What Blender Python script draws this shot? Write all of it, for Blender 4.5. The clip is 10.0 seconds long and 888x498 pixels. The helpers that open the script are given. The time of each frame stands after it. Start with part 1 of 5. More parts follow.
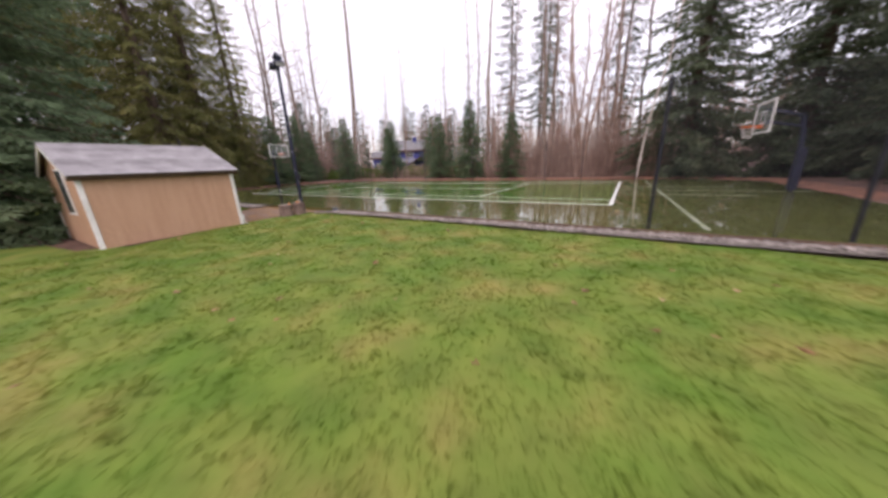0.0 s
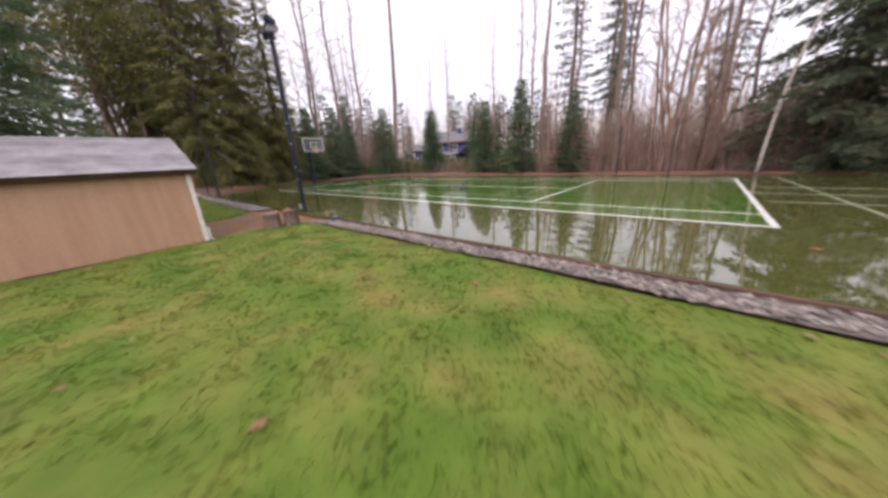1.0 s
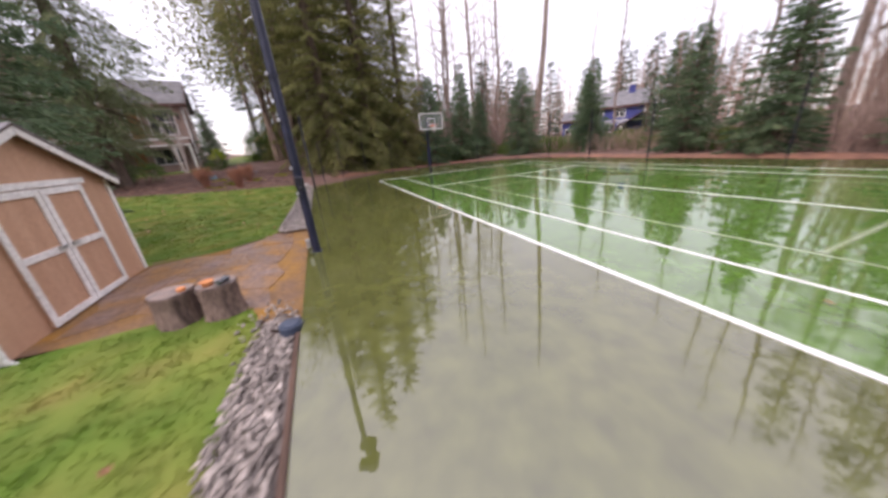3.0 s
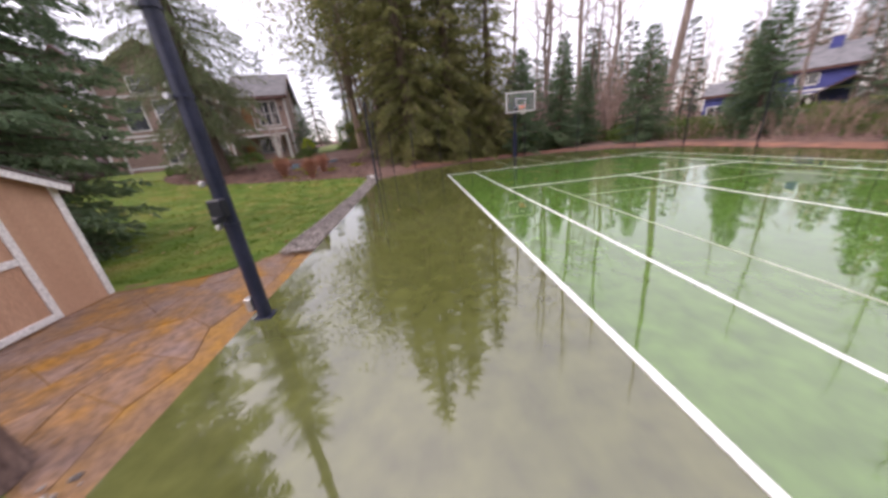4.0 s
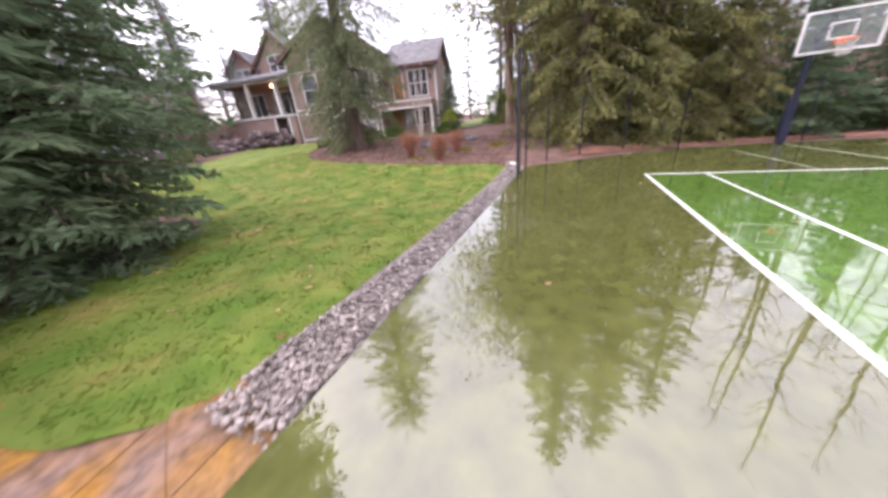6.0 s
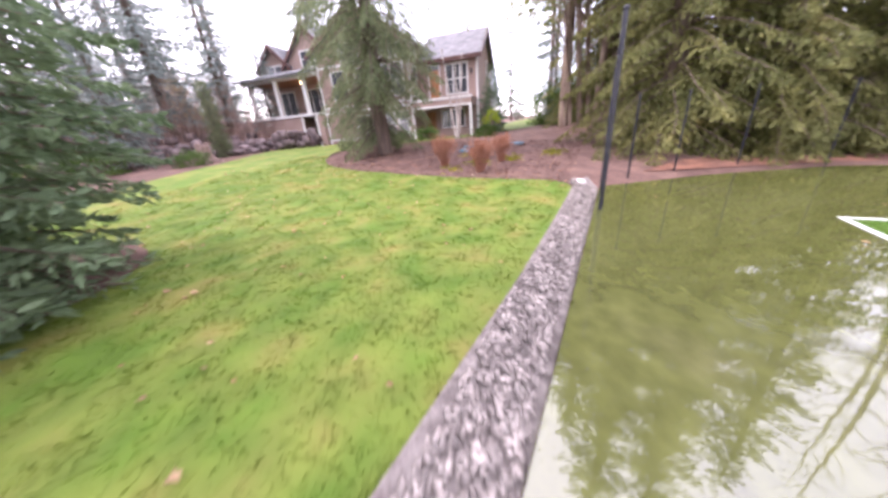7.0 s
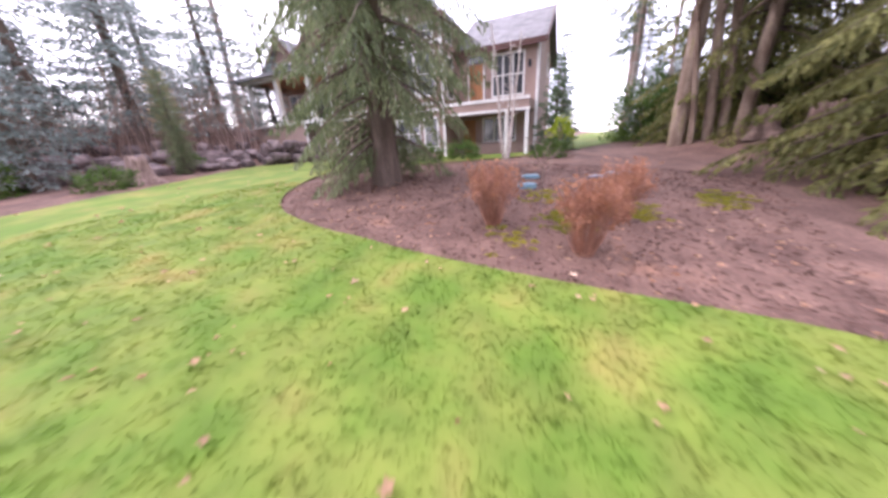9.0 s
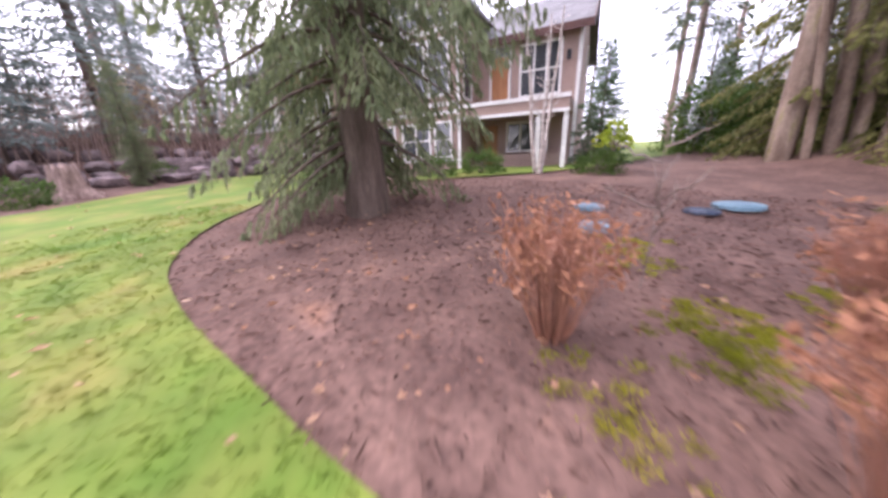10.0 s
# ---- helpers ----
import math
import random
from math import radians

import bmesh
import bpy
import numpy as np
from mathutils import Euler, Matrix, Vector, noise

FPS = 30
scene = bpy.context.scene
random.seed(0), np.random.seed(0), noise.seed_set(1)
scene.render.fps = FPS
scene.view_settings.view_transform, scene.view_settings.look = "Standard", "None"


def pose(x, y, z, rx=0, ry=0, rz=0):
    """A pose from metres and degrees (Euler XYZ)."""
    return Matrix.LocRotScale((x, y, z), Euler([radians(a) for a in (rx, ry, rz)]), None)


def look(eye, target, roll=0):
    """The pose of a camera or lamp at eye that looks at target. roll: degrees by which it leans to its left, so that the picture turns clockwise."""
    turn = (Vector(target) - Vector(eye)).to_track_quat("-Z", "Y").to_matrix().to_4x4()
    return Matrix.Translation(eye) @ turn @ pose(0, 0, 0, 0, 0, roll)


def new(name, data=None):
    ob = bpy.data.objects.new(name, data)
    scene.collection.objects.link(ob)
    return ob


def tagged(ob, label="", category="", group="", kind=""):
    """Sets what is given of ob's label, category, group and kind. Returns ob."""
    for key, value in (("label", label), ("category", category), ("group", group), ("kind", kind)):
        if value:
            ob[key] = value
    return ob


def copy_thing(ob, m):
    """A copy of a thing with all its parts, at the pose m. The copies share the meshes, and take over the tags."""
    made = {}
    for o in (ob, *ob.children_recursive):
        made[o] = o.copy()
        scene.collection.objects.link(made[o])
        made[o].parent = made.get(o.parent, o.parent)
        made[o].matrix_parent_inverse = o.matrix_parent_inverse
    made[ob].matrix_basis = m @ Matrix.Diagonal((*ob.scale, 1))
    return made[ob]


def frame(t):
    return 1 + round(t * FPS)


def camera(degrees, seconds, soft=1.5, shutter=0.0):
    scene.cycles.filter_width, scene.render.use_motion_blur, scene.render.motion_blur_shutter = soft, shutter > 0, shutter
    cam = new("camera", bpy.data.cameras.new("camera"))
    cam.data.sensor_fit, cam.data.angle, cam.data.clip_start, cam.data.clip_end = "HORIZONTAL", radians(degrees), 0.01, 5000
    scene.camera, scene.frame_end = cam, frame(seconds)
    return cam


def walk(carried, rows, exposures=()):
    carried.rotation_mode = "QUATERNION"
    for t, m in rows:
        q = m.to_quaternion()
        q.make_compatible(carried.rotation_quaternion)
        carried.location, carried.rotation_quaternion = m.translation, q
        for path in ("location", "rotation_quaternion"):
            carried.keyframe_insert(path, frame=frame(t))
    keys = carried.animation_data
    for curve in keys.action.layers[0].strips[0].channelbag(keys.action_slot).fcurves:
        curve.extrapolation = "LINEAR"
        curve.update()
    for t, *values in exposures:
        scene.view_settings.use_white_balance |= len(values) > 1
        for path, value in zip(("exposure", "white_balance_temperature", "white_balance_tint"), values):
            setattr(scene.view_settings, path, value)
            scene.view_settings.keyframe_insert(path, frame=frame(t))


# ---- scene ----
cam = camera(114.0, 10.0, soft=3.2, shutter=0.45)
PATH = [
    (0, (0.346, -11.168, 1.54), (-0.681, -9.547, 0.976), -2.4),
    (0.5, (-0.415, -9.58, 1.54), (-1.555, -8.043, 0.957), -2.6),
    (1, (-1.264, -8.041, 1.555), (-2.531, -6.614, 0.959), -3.1),
    (1.5, (-2.261, -6.632, 1.601), (-3.664, -5.343, 0.992), -3.8),
    (2, (-3.479, -5.399, 1.702), (-5.002, -4.272, 1.062), -4.4),
    (3.5, (-7.67, -2.148, 1.711), (-9.502, -1.746, 1.017), -5.7),
    (4, (-8.959, -1.47, 1.729), (-10.825, -1.358, 1.018), -6.0),
    (4.5, (-10.211, -1.087, 1.749), (-12.063, -1.254, 1.012), -6.1),
    (5, (-11.404, -1.022, 1.661), (-13.213, -1.431, 0.913), -5.5),
    (5.5, (-12.682, -1.364, 1.692), (-14.422, -1.982, 0.925), -5.9),
    (6, (-13.868, -2.003, 1.734), (-15.55, -2.762, 0.962), -5.6),
    (7.5, (-17.999, -4.264, 1.907), (-19.573, -5.251, 1.168), -4.3),
    (8, (-19.339, -5.179, 2.01), (-20.898, -6.198, 1.279), -3.9),
    (8.5, (-20.795, -5.97, 1.967), (-22.333, -7.041, 1.266), -3.5),
    (9, (-22.195, -6.816, 1.972), (-23.714, -7.933, 1.305), -3.1),
    (9.5, (-23.554, -7.659, 1.979), (-25.054, -8.822, 1.347), -2.7),
    (10, (-24.807, -8.516, 2.035), (-26.283, -9.719, 1.422), -2.3),
]
EXPOSURES = [(0, 0.6, 7050, 25), (1, 0.56, 7050, 25), (2, 0.84, 7000, 25), (3.5, 0.82, 6950, 26), (4.5, 0.9, 6950, 26), (5, 1.1, 6900, 26), (5.5, 1.3, 6850, 26), (6, 1.66, 6750, 28), (7.5, 2.2, 6500, 31), (8, 2.18, 6450, 31), (9, 2.0, 6450, 31), (10, 1.98, 6450, 31)]
walk(cam, [(t, look(eye, target, roll)) for t, eye, target, roll in PATH], EXPOSURES)

# ---- world, sun, exposure ----
world = bpy.data.worlds.new("overcast_sky")
scene.world = world
world.use_nodes = True
wn, wl = world.node_tree.nodes, world.node_tree.links
wn.clear()
sky = wn.new("ShaderNodeTexSky")
sky.sky_type, sky.sun_disc = "NISHITA", False
sky.sun_elevation, sky.sun_rotation = radians(38), radians(200)
cloud = wn.new("ShaderNodeTexNoise")
cloud.inputs["Scale"].default_value = 1.6
cloud.inputs["Detail"].default_value = 4
cramp = wn.new("ShaderNodeValToRGB")
cramp.color_ramp.elements[0].color = (0.83, 0.86, 0.95, 1)
cramp.color_ramp.elements[1].color = (0.96, 0.97, 1.03, 1)
cramp.color_ramp.elements[0].position, cramp.color_ramp.elements[1].position = 0.35, 0.65
wl.new(cloud.outputs["Fac"], cramp.inputs["Fac"])
b1, b2, addn, wout = wn.new("ShaderNodeBackground"), wn.new("ShaderNodeBackground"), wn.new("ShaderNodeAddShader"), wn.new("ShaderNodeOutputWorld")
b1.inputs["Strength"].default_value = 0.05
wl.new(sky.outputs["Color"], b1.inputs["Color"])
# an overcast sky is about three times as bright overhead as at the horizon
sky_way, sky_up, sky_grade = wn.new("ShaderNodeTexCoord"), wn.new("ShaderNodeSeparateXYZ"), wn.new("ShaderNodeMapRange")
wl.new(sky_way.outputs["Generated"], sky_up.inputs[0])
wl.new(sky_up.outputs["Z"], sky_grade.inputs["Value"])
sky_grade.inputs["To Min"].default_value, sky_grade.inputs["To Max"].default_value = 0.48, 1.34
wl.new(sky_grade.outputs["Result"], b2.inputs["Strength"])
wl.new(cramp.outputs["Color"], b2.inputs["Color"])
wl.new(b1.outputs[0], addn.inputs[0])
wl.new(b2.outputs[0], addn.inputs[1])
wl.new(addn.outputs[0], wout.inputs["Surface"])
sun = new("sun", bpy.data.lights.new("sun", "SUN"))
sun.data.energy, sun.data.angle, sun.data.color = 1.0, radians(25), (1.0, 0.97, 0.92)
sun.matrix_world = look((10, -20, 24), (0, 0, 0))


# ---- materials ----
def material(name, c1, c2, scale=3.0, rough=0.7, bump=0.3, fine=40.0, c3=None, metal=0.0, ior=1.45, rand=0.0, island=0.0, coords="Object", stretch=None, dist=0.02, vary=0.25, stops=(0.36, 0.64, 0.76)):
    """Two colours mixed by a broad noise, darkened and lightened by a fine one that also gives relief."""
    m = bpy.data.materials.new(name)
    m.use_nodes = True
    n, l = m.node_tree.nodes, m.node_tree.links
    b = n["Principled BSDF"]
    b.inputs["Roughness"].default_value, b.inputs["Metallic"].default_value, b.inputs["IOR"].default_value = rough, metal, ior
    tc = n.new("ShaderNodeTexCoord")
    src = tc.outputs[coords]
    if stretch:
        mp = n.new("ShaderNodeMapping")
        mp.inputs["Scale"].default_value = stretch
        l.new(src, mp.inputs["Vector"])
        src = mp.outputs["Vector"]
    big, small = n.new("ShaderNodeTexNoise"), n.new("ShaderNodeTexNoise")
    big.inputs["Scale"].default_value, big.inputs["Detail"].default_value = scale, 5
    small.inputs["Scale"].default_value, small.inputs["Detail"].default_value = fine, 4
    l.new(src, big.inputs["Vector"])
    l.new(src, small.inputs["Vector"])
    ramp = n.new("ShaderNodeValToRGB")
    e = ramp.color_ramp.elements
    e[0].position, e[0].color, e[1].position, e[1].color = stops[0], (*c1, 1), stops[1], (*c2, 1)
    if c3:
        k = e.new(stops[2])
        k.color = (*c3, 1)
    l.new(big.outputs["Fac"], ramp.inputs["Fac"])
    hsv = n.new("ShaderNodeHueSaturation")
    l.new(ramp.outputs["Color"], hsv.inputs["Color"])
    mr = n.new("ShaderNodeMapRange")
    mr.inputs["From Min"].default_value, mr.inputs["From Max"].default_value = 0.3, 0.7
    mr.inputs["To Min"].default_value, mr.inputs["To Max"].default_value = 1 - vary, 1 + vary
    l.new(small.outputs["Fac"], mr.inputs["Value"])
    val = mr.outputs["Result"]
    if rand or island:
        src2 = n.new("ShaderNodeObjectInfo").outputs["Random"] if rand else n.new("ShaderNodeNewGeometry").outputs["Random Per Island"]
        m2 = n.new("ShaderNodeMapRange")
        w = rand or island
        m2.inputs["To Min"].default_value, m2.inputs["To Max"].default_value = 1 - w, 1 + w
        l.new(src2, m2.inputs["Value"])
        mul = n.new("ShaderNodeMath")
        mul.operation = "MULTIPLY"
        l.new(val, mul.inputs[0])
        l.new(m2.outputs["Result"], mul.inputs[1])
        val = mul.outputs[0]
    l.new(val, hsv.inputs["Value"])
    l.new(hsv.outputs["Color"], b.inputs["Base Color"])
    if bump:
        bp = n.new("ShaderNodeBump")
        bp.inputs["Strength"].default_value, bp.inputs["Distance"].default_value = bump, dist
        l.new(small.outputs["Fac"], bp.inputs["Height"])
        l.new(bp.outputs["Normal"], b.inputs["Normal"])
    return m


def leafy(name, c1, c2, c3=None, scale=0.8, fine=9.0, vary=0.22, island=0.25, stops=(0.36, 0.64, 0.76)):
    m = material(name, c1, c2, scale=scale, rough=0.65, bump=0, fine=fine, c3=c3, island=island, vary=vary, stops=stops)
    b = m.node_tree.nodes["Principled BSDF"]
    b.inputs["Specular IOR Level"].default_value = 0.25
    # thin leaves let part of the light through
    n, l = m.node_tree.nodes, m.node_tree.links
    thin_leaf, mix = n.new("ShaderNodeBsdfTranslucent"), n.new("ShaderNodeMixShader")
    mix.inputs["Fac"].default_value = 0.48
    l.new(b.inputs["Base Color"].links[0].from_socket, thin_leaf.inputs["Color"])
    l.new(b.outputs[0], mix.inputs[1])
    l.new(thin_leaf.outputs[0], mix.inputs[2])
    l.new(mix.outputs[0], n["Material Output"].inputs["Surface"])
    return m


def wet_court(name, c1, c2, c3):
    """Acrylic court paint under a thin film of rain: nearly a mirror, rippled a little, with rougher drier patches."""
    m = material(name, c1, c2, scale=0.45, rough=0.05, bump=0, fine=4.0, c3=c3, ior=1.97)
    n, l = m.node_tree.nodes, m.node_tree.links
    b = n["Principled BSDF"]
    tc = n.new("ShaderNodeTexCoord")
    pud, rip = n.new("ShaderNodeTexNoise"), n.new("ShaderNodeTexNoise")
    pud.inputs["Scale"].default_value, pud.inputs["Detail"].default_value = 0.35, 6
    rip.inputs["Scale"].default_value, rip.inputs["Detail"].default_value = 2.2, 3
    l.new(tc.outputs["Object"], pud.inputs["Vector"])
    l.new(tc.outputs["Object"], rip.inputs["Vector"])
    mr = n.new("ShaderNodeMapRange")
    mr.inputs["From Min"].default_value, mr.inputs["From Max"].default_value = 0.45, 0.7
    mr.inputs["To Min"].default_value, mr.inputs["To Max"].default_value = 0.012, 0.07
    l.new(pud.outputs["Fac"], mr.inputs["Value"])
    l.new(mr.outputs["Result"], b.inputs["Roughness"])
    bp = n.new("ShaderNodeBump")
    bp.inputs["Strength"].default_value, bp.inputs["Distance"].default_value = 0.07, 0.02
    l.new(rip.outputs["Fac"], bp.inputs["Height"])
    l.new(bp.outputs["Normal"], b.inputs["Normal"])
    return m


M_FLOOR = material("forest_floor", (0.088, 0.048, 0.038), (0.148, 0.086, 0.067), 1.3, 0.95, 0.6, 14, c3=(0.20, 0.105, 0.07), vary=0.28)
M_LITTER = material("red_needle_litter", (0.14, 0.068, 0.048), (0.25, 0.115, 0.072), 1.4, 0.95, 0.9, 16, c3=(0.38, 0.16, 0.08), vary=0.35)
M_LAWN = material("lawn_turf", (0.072, 0.136, 0.010), (0.128, 0.166, 0.024), 1.1, 0.9, 0.15, 2.6, c3=(0.215, 0.178, 0.046), dist=0.03, vary=0.14, stops=(0.36, 0.56, 0.76))
M_BLADE = leafy("grass_blade", (0.086, 0.160, 0.012), (0.150, 0.192, 0.028), (0.24, 0.202, 0.054), 1.1, 2.6, 0.14, 0.10, (0.36, 0.56, 0.76))
M_COURT_OUT = wet_court("court_olive", (0.078, 0.086, 0.024), (0.092, 0.100, 0.032), (0.102, 0.102, 0.044))
M_COURT_IN = wet_court("court_green", (0.068, 0.142, 0.022), (0.082, 0.162, 0.032), (0.098, 0.162, 0.055))
M_LINE = material("line_paint", (0.72, 0.74, 0.7), (0.82, 0.83, 0.8), 2, 0.25, 0.05, 20)
M_FAINT = material("worn_line_paint", (0.26, 0.31, 0.19), (0.38, 0.42, 0.32), 1.2, 0.2, 0.0, 10)
M_TIMBER = material("wet_timber", (0.07, 0.04, 0.028), (0.15, 0.085, 0.06), 2, 0.6, 0.5, 30, stretch=(0.4, 6, 6))
M_GRAVEL = material("gravel_stone", (0.17, 0.145, 0.13), (0.36, 0.315, 0.285), 6, 0.5, 0.3, 30, island=0.45)
M_GRIT = material("gravel_bed", (0.12, 0.10, 0.09), (0.24, 0.21, 0.19), 8, 0.8, 0.8, 40)
M_FLAG = material("mossy_flagstone", (0.20, 0.135, 0.112), (0.20, 0.115, 0.062), 1.9, 0.45, 0.5, 12, c3=(0.29, 0.135, 0.018), rand=0.10, vary=0.38, stops=(0.36, 0.54, 0.70))
M_JOINT = material("mossy_joint", (0.17, 0.10, 0.06), (0.22, 0.12, 0.045), 1.9, 0.8, 0.6, 20, c3=(0.28, 0.14, 0.02), stops=(0.36, 0.52, 0.68))
M_TAN = material("tan_plywood_siding", (0.45, 0.265, 0.17), (0.50, 0.305, 0.20), 1.2, 0.7, 0.15, 30, stretch=(6, 6, 0.6))
M_WHITE = material("white_trim_paint", (0.66, 0.65, 0.62), (0.76, 0.75, 0.73), 2, 0.5, 0.06, 30)
M_SHINGLE = material("grey_asphalt_shingle", (0.20, 0.19, 0.20), (0.29, 0.28, 0.29), 3, 0.9, 0.5, 60, rand=0.18)
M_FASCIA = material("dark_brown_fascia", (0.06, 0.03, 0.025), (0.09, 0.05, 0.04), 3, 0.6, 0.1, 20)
M_BLACK = material("black_metal", (0.010, 0.011, 0.018), (0.018, 0.019, 0.028), 4, 0.4, 0.05, 30)
M_NAVY = material("navy_powder_coat", (0.012, 0.016, 0.035), (0.02, 0.024, 0.05), 4, 0.4, 0.05, 30)
M_STEEL = material("galvanised_steel", (0.45, 0.46, 0.48), (0.6, 0.6, 0.62), 8, 0.4, 0.05, 40, metal=0.8)
M_LAMPGLASS = material("floodlight_lens", (0.35, 0.36, 0.38), (0.5, 0.5, 0.52), 4, 0.15, 0.0, 20)
M_ORANGE = material("orange_rim_paint", (0.75, 0.14, 0.03), (0.85, 0.2, 0.05), 3, 0.45, 0.05, 30)
M_NET = material("white_net_cord", (0.6, 0.55, 0.5), (0.75, 0.72, 0.7), 5, 0.8, 0.1, 40)
M_BARK = material("conifer_bark", (0.085, 0.06, 0.047), (0.17, 0.125, 0.10), 2, 0.9, 0.8, 14, stretch=(3, 3, 0.5))
M_PALEBARK = material("grey_bark", (0.16, 0.115, 0.095), (0.30, 0.235, 0.2), 2.5, 0.85, 0.6, 14, stretch=(3, 3, 0.6))
M_MOSSBARK = material("mossy_maple_bark", (0.15, 0.10, 0.075), (0.30, 0.23, 0.18), 1.6, 0.9, 0.8, 16, c3=(0.20, 0.19, 0.04), stretch=(2, 2, 0.6))
M_REDBARK = material("red_brown_stems", (0.25, 0.16, 0.125), (0.40, 0.285, 0.24), 0.5, 0.85, 0.2, 3, island=0.35)
M_CANE = material("rust_brown_canes", (0.30, 0.13, 0.08), (0.44, 0.22, 0.15), 1.5, 0.85, 0.2, 10, island=0.3)
M_WHITEBARK = material("white_birch_bark", (0.38, 0.32, 0.28), (0.62, 0.56, 0.52), 3, 0.8, 0.3, 18, stretch=(1, 1, 4))
M_SPRUCE = leafy("spruce_needles", (0.085, 0.145, 0.078), (0.15, 0.215, 0.115), (0.20, 0.24, 0.125))
M_CEDAR = leafy("cedar_sprays", (0.130, 0.146, 0.052), (0.245, 0.242, 0.088), (0.35, 0.275, 0.11))
M_HEMLOCK = leafy("hemlock_needles", (0.09, 0.122, 0.078), (0.15, 0.182, 0.108), (0.22, 0.19, 0.12))
M_FIR = leafy("fir_needles", (0.125, 0.19, 0.108), (0.20, 0.27, 0.155), (0.25, 0.29, 0.165))
M_STRAW = leafy("straw_coloured_leaves", (0.42, 0.30, 0.17), (0.55, 0.42, 0.26), (0.62, 0.5, 0.34))
M_CYPRESS = leafy("cypress_sprays", (0.135, 0.172, 0.085), (0.235, 0.272, 0.148), (0.31, 0.30, 0.185))
M_BLUE = leafy("blue_spruce_needles", (0.165, 0.21, 0.19), (0.27, 0.315, 0.30), (0.31, 0.32, 0.29))
M_FAR = leafy("far_conifer_needles", (0.060, 0.090, 0.060), (0.120, 0.144, 0.102), (0.180, 0.156, 0.108))
M_SHRUB = leafy("rhododendron_leaves", (0.05, 0.10, 0.025), (0.12, 0.19, 0.05), (0.24, 0.30, 0.05))
M_LIME = leafy("lime_shrub_leaves", (0.22, 0.32, 0.03), (0.38, 0.45, 0.05), (0.5, 0.5, 0.08))
M_SALAL = leafy("salal_ground_cover", (0.07, 0.12, 0.03), (0.15, 0.21, 0.055), (0.24, 0.25, 0.07))
M_DRYLEAF = leafy("dry_hydrangea_leaves", (0.32, 0.14, 0.08), (0.5, 0.26, 0.16), (0.66, 0.45, 0.32))
M_FALLEN = leafy("fallen_leaves", (0.30, 0.15, 0.09), (0.46, 0.30, 0.2), (0.62, 0.5, 0.4))
M_MOSS = leafy("yellow_moss", (0.22, 0.24, 0.02), (0.4, 0.38, 0.04), (0.5, 0.45, 0.08))
M_STUMP = material("weathered_stump_wood", (0.13, 0.085, 0.07), (0.30, 0.21, 0.175), 2.5, 0.9, 0.8, 16, stretch=(4, 4, 0.7))
M_LOGBARK = material("dark_log_bark", (0.085, 0.055, 0.048), (0.21, 0.145, 0.12), 3.5, 0.8, 1.0, 14, stretch=(4, 4, 0.8), vary=0.4)
M_ENDGRAIN = material("cut_log_end", (0.14, 0.13, 0.13), (0.27, 0.2, 0.17), 5, 0.6, 0.3, 30)
M_BOULDER = material("garden_boulder", (0.085, 0.064, 0.064), (0.22, 0.165, 0.16), 2, 0.8, 0.6, 10, rand=0.3)
M_HOUSE = material("taupe_siding", (0.31, 0.215, 0.18), (0.37, 0.265, 0.225), 0.8, 0.75, 0.1, 20)
M_HOUSE_ROOF = material("house_grey_shingle", (0.12, 0.12, 0.125), (0.19, 0.187, 0.195), 2, 0.9, 0.3, 30)
M_BARGE = material("brown_bargeboard", (0.075, 0.03, 0.025), (0.12, 0.055, 0.045), 2, 0.6, 0.1, 20)
M_DOOR = material("orange_stained_wood", (0.30, 0.12, 0.045), (0.4, 0.18, 0.07), 2, 0.45, 0.1, 25, stretch=(6, 6, 0.6))
M_CEIL = material("stained_porch_boards", (0.22, 0.09, 0.04), (0.32, 0.14, 0.07), 2, 0.6, 0.1, 20)
M_BLUESIDE = material("slate_blue_siding", (0.05, 0.06, 0.22), (0.07, 0.08, 0.27), 1, 0.7, 0.1, 12)
M_LID = material("teal_plastic_lid", (0.09, 0.17, 0.22), (0.14, 0.24, 0.29), 4, 0.5, 0.1, 30)
M_DISC = material("slate_blue_plastic", (0.03, 0.045, 0.075), (0.05, 0.065, 0.10), 4, 0.35, 0.1, 30)
M_TERRA = material("terracotta", (0.5, 0.17, 0.06), (0.62, 0.25, 0.1), 6, 0.7, 0.2, 30)
M_PLASTICRED = material("orange_plastic", (0.65, 0.15, 0.06), (0.75, 0.22, 0.1), 5, 0.4, 0.05, 30)


def glassy(name, colour, rough=0.05, alpha=1.0):
    m = bpy.data.materials.new(name)
    m.use_nodes = True
    b = m.node_tree.nodes["Principled BSDF"]
    b.inputs["Base Color"].default_value = (*colour, 1)
    b.inputs["Roughness"].default_value, b.inputs["IOR"].default_value, b.inputs["Alpha"].default_value = rough, 1.5, alpha
    return m


M_PANE = glassy("dark_window_glass", (0.05, 0.055, 0.065), 0.04)
M_PANE.node_tree.nodes["Principled BSDF"].inputs["Specular IOR Level"].default_value = 1.0
M_ACRYLIC = glassy("clear_backboard", (0.42, 0.48, 0.5), 0.05, 0.14)
M_NETTING = glassy("fine_black_netting", (0.05, 0.05, 0.06), 0.8, 0.25)
M_FINENET = glassy("thin_black_netting", (0.04, 0.04, 0.05), 0.8, 0.12)
M_GLOW = bpy.data.materials.new("lamp_glow")
M_GLOW.use_nodes = True
M_GLOW.node_tree.nodes["Principled BSDF"].inputs["Emission Color"].default_value = (1.0, 0.6, 0.25, 1)
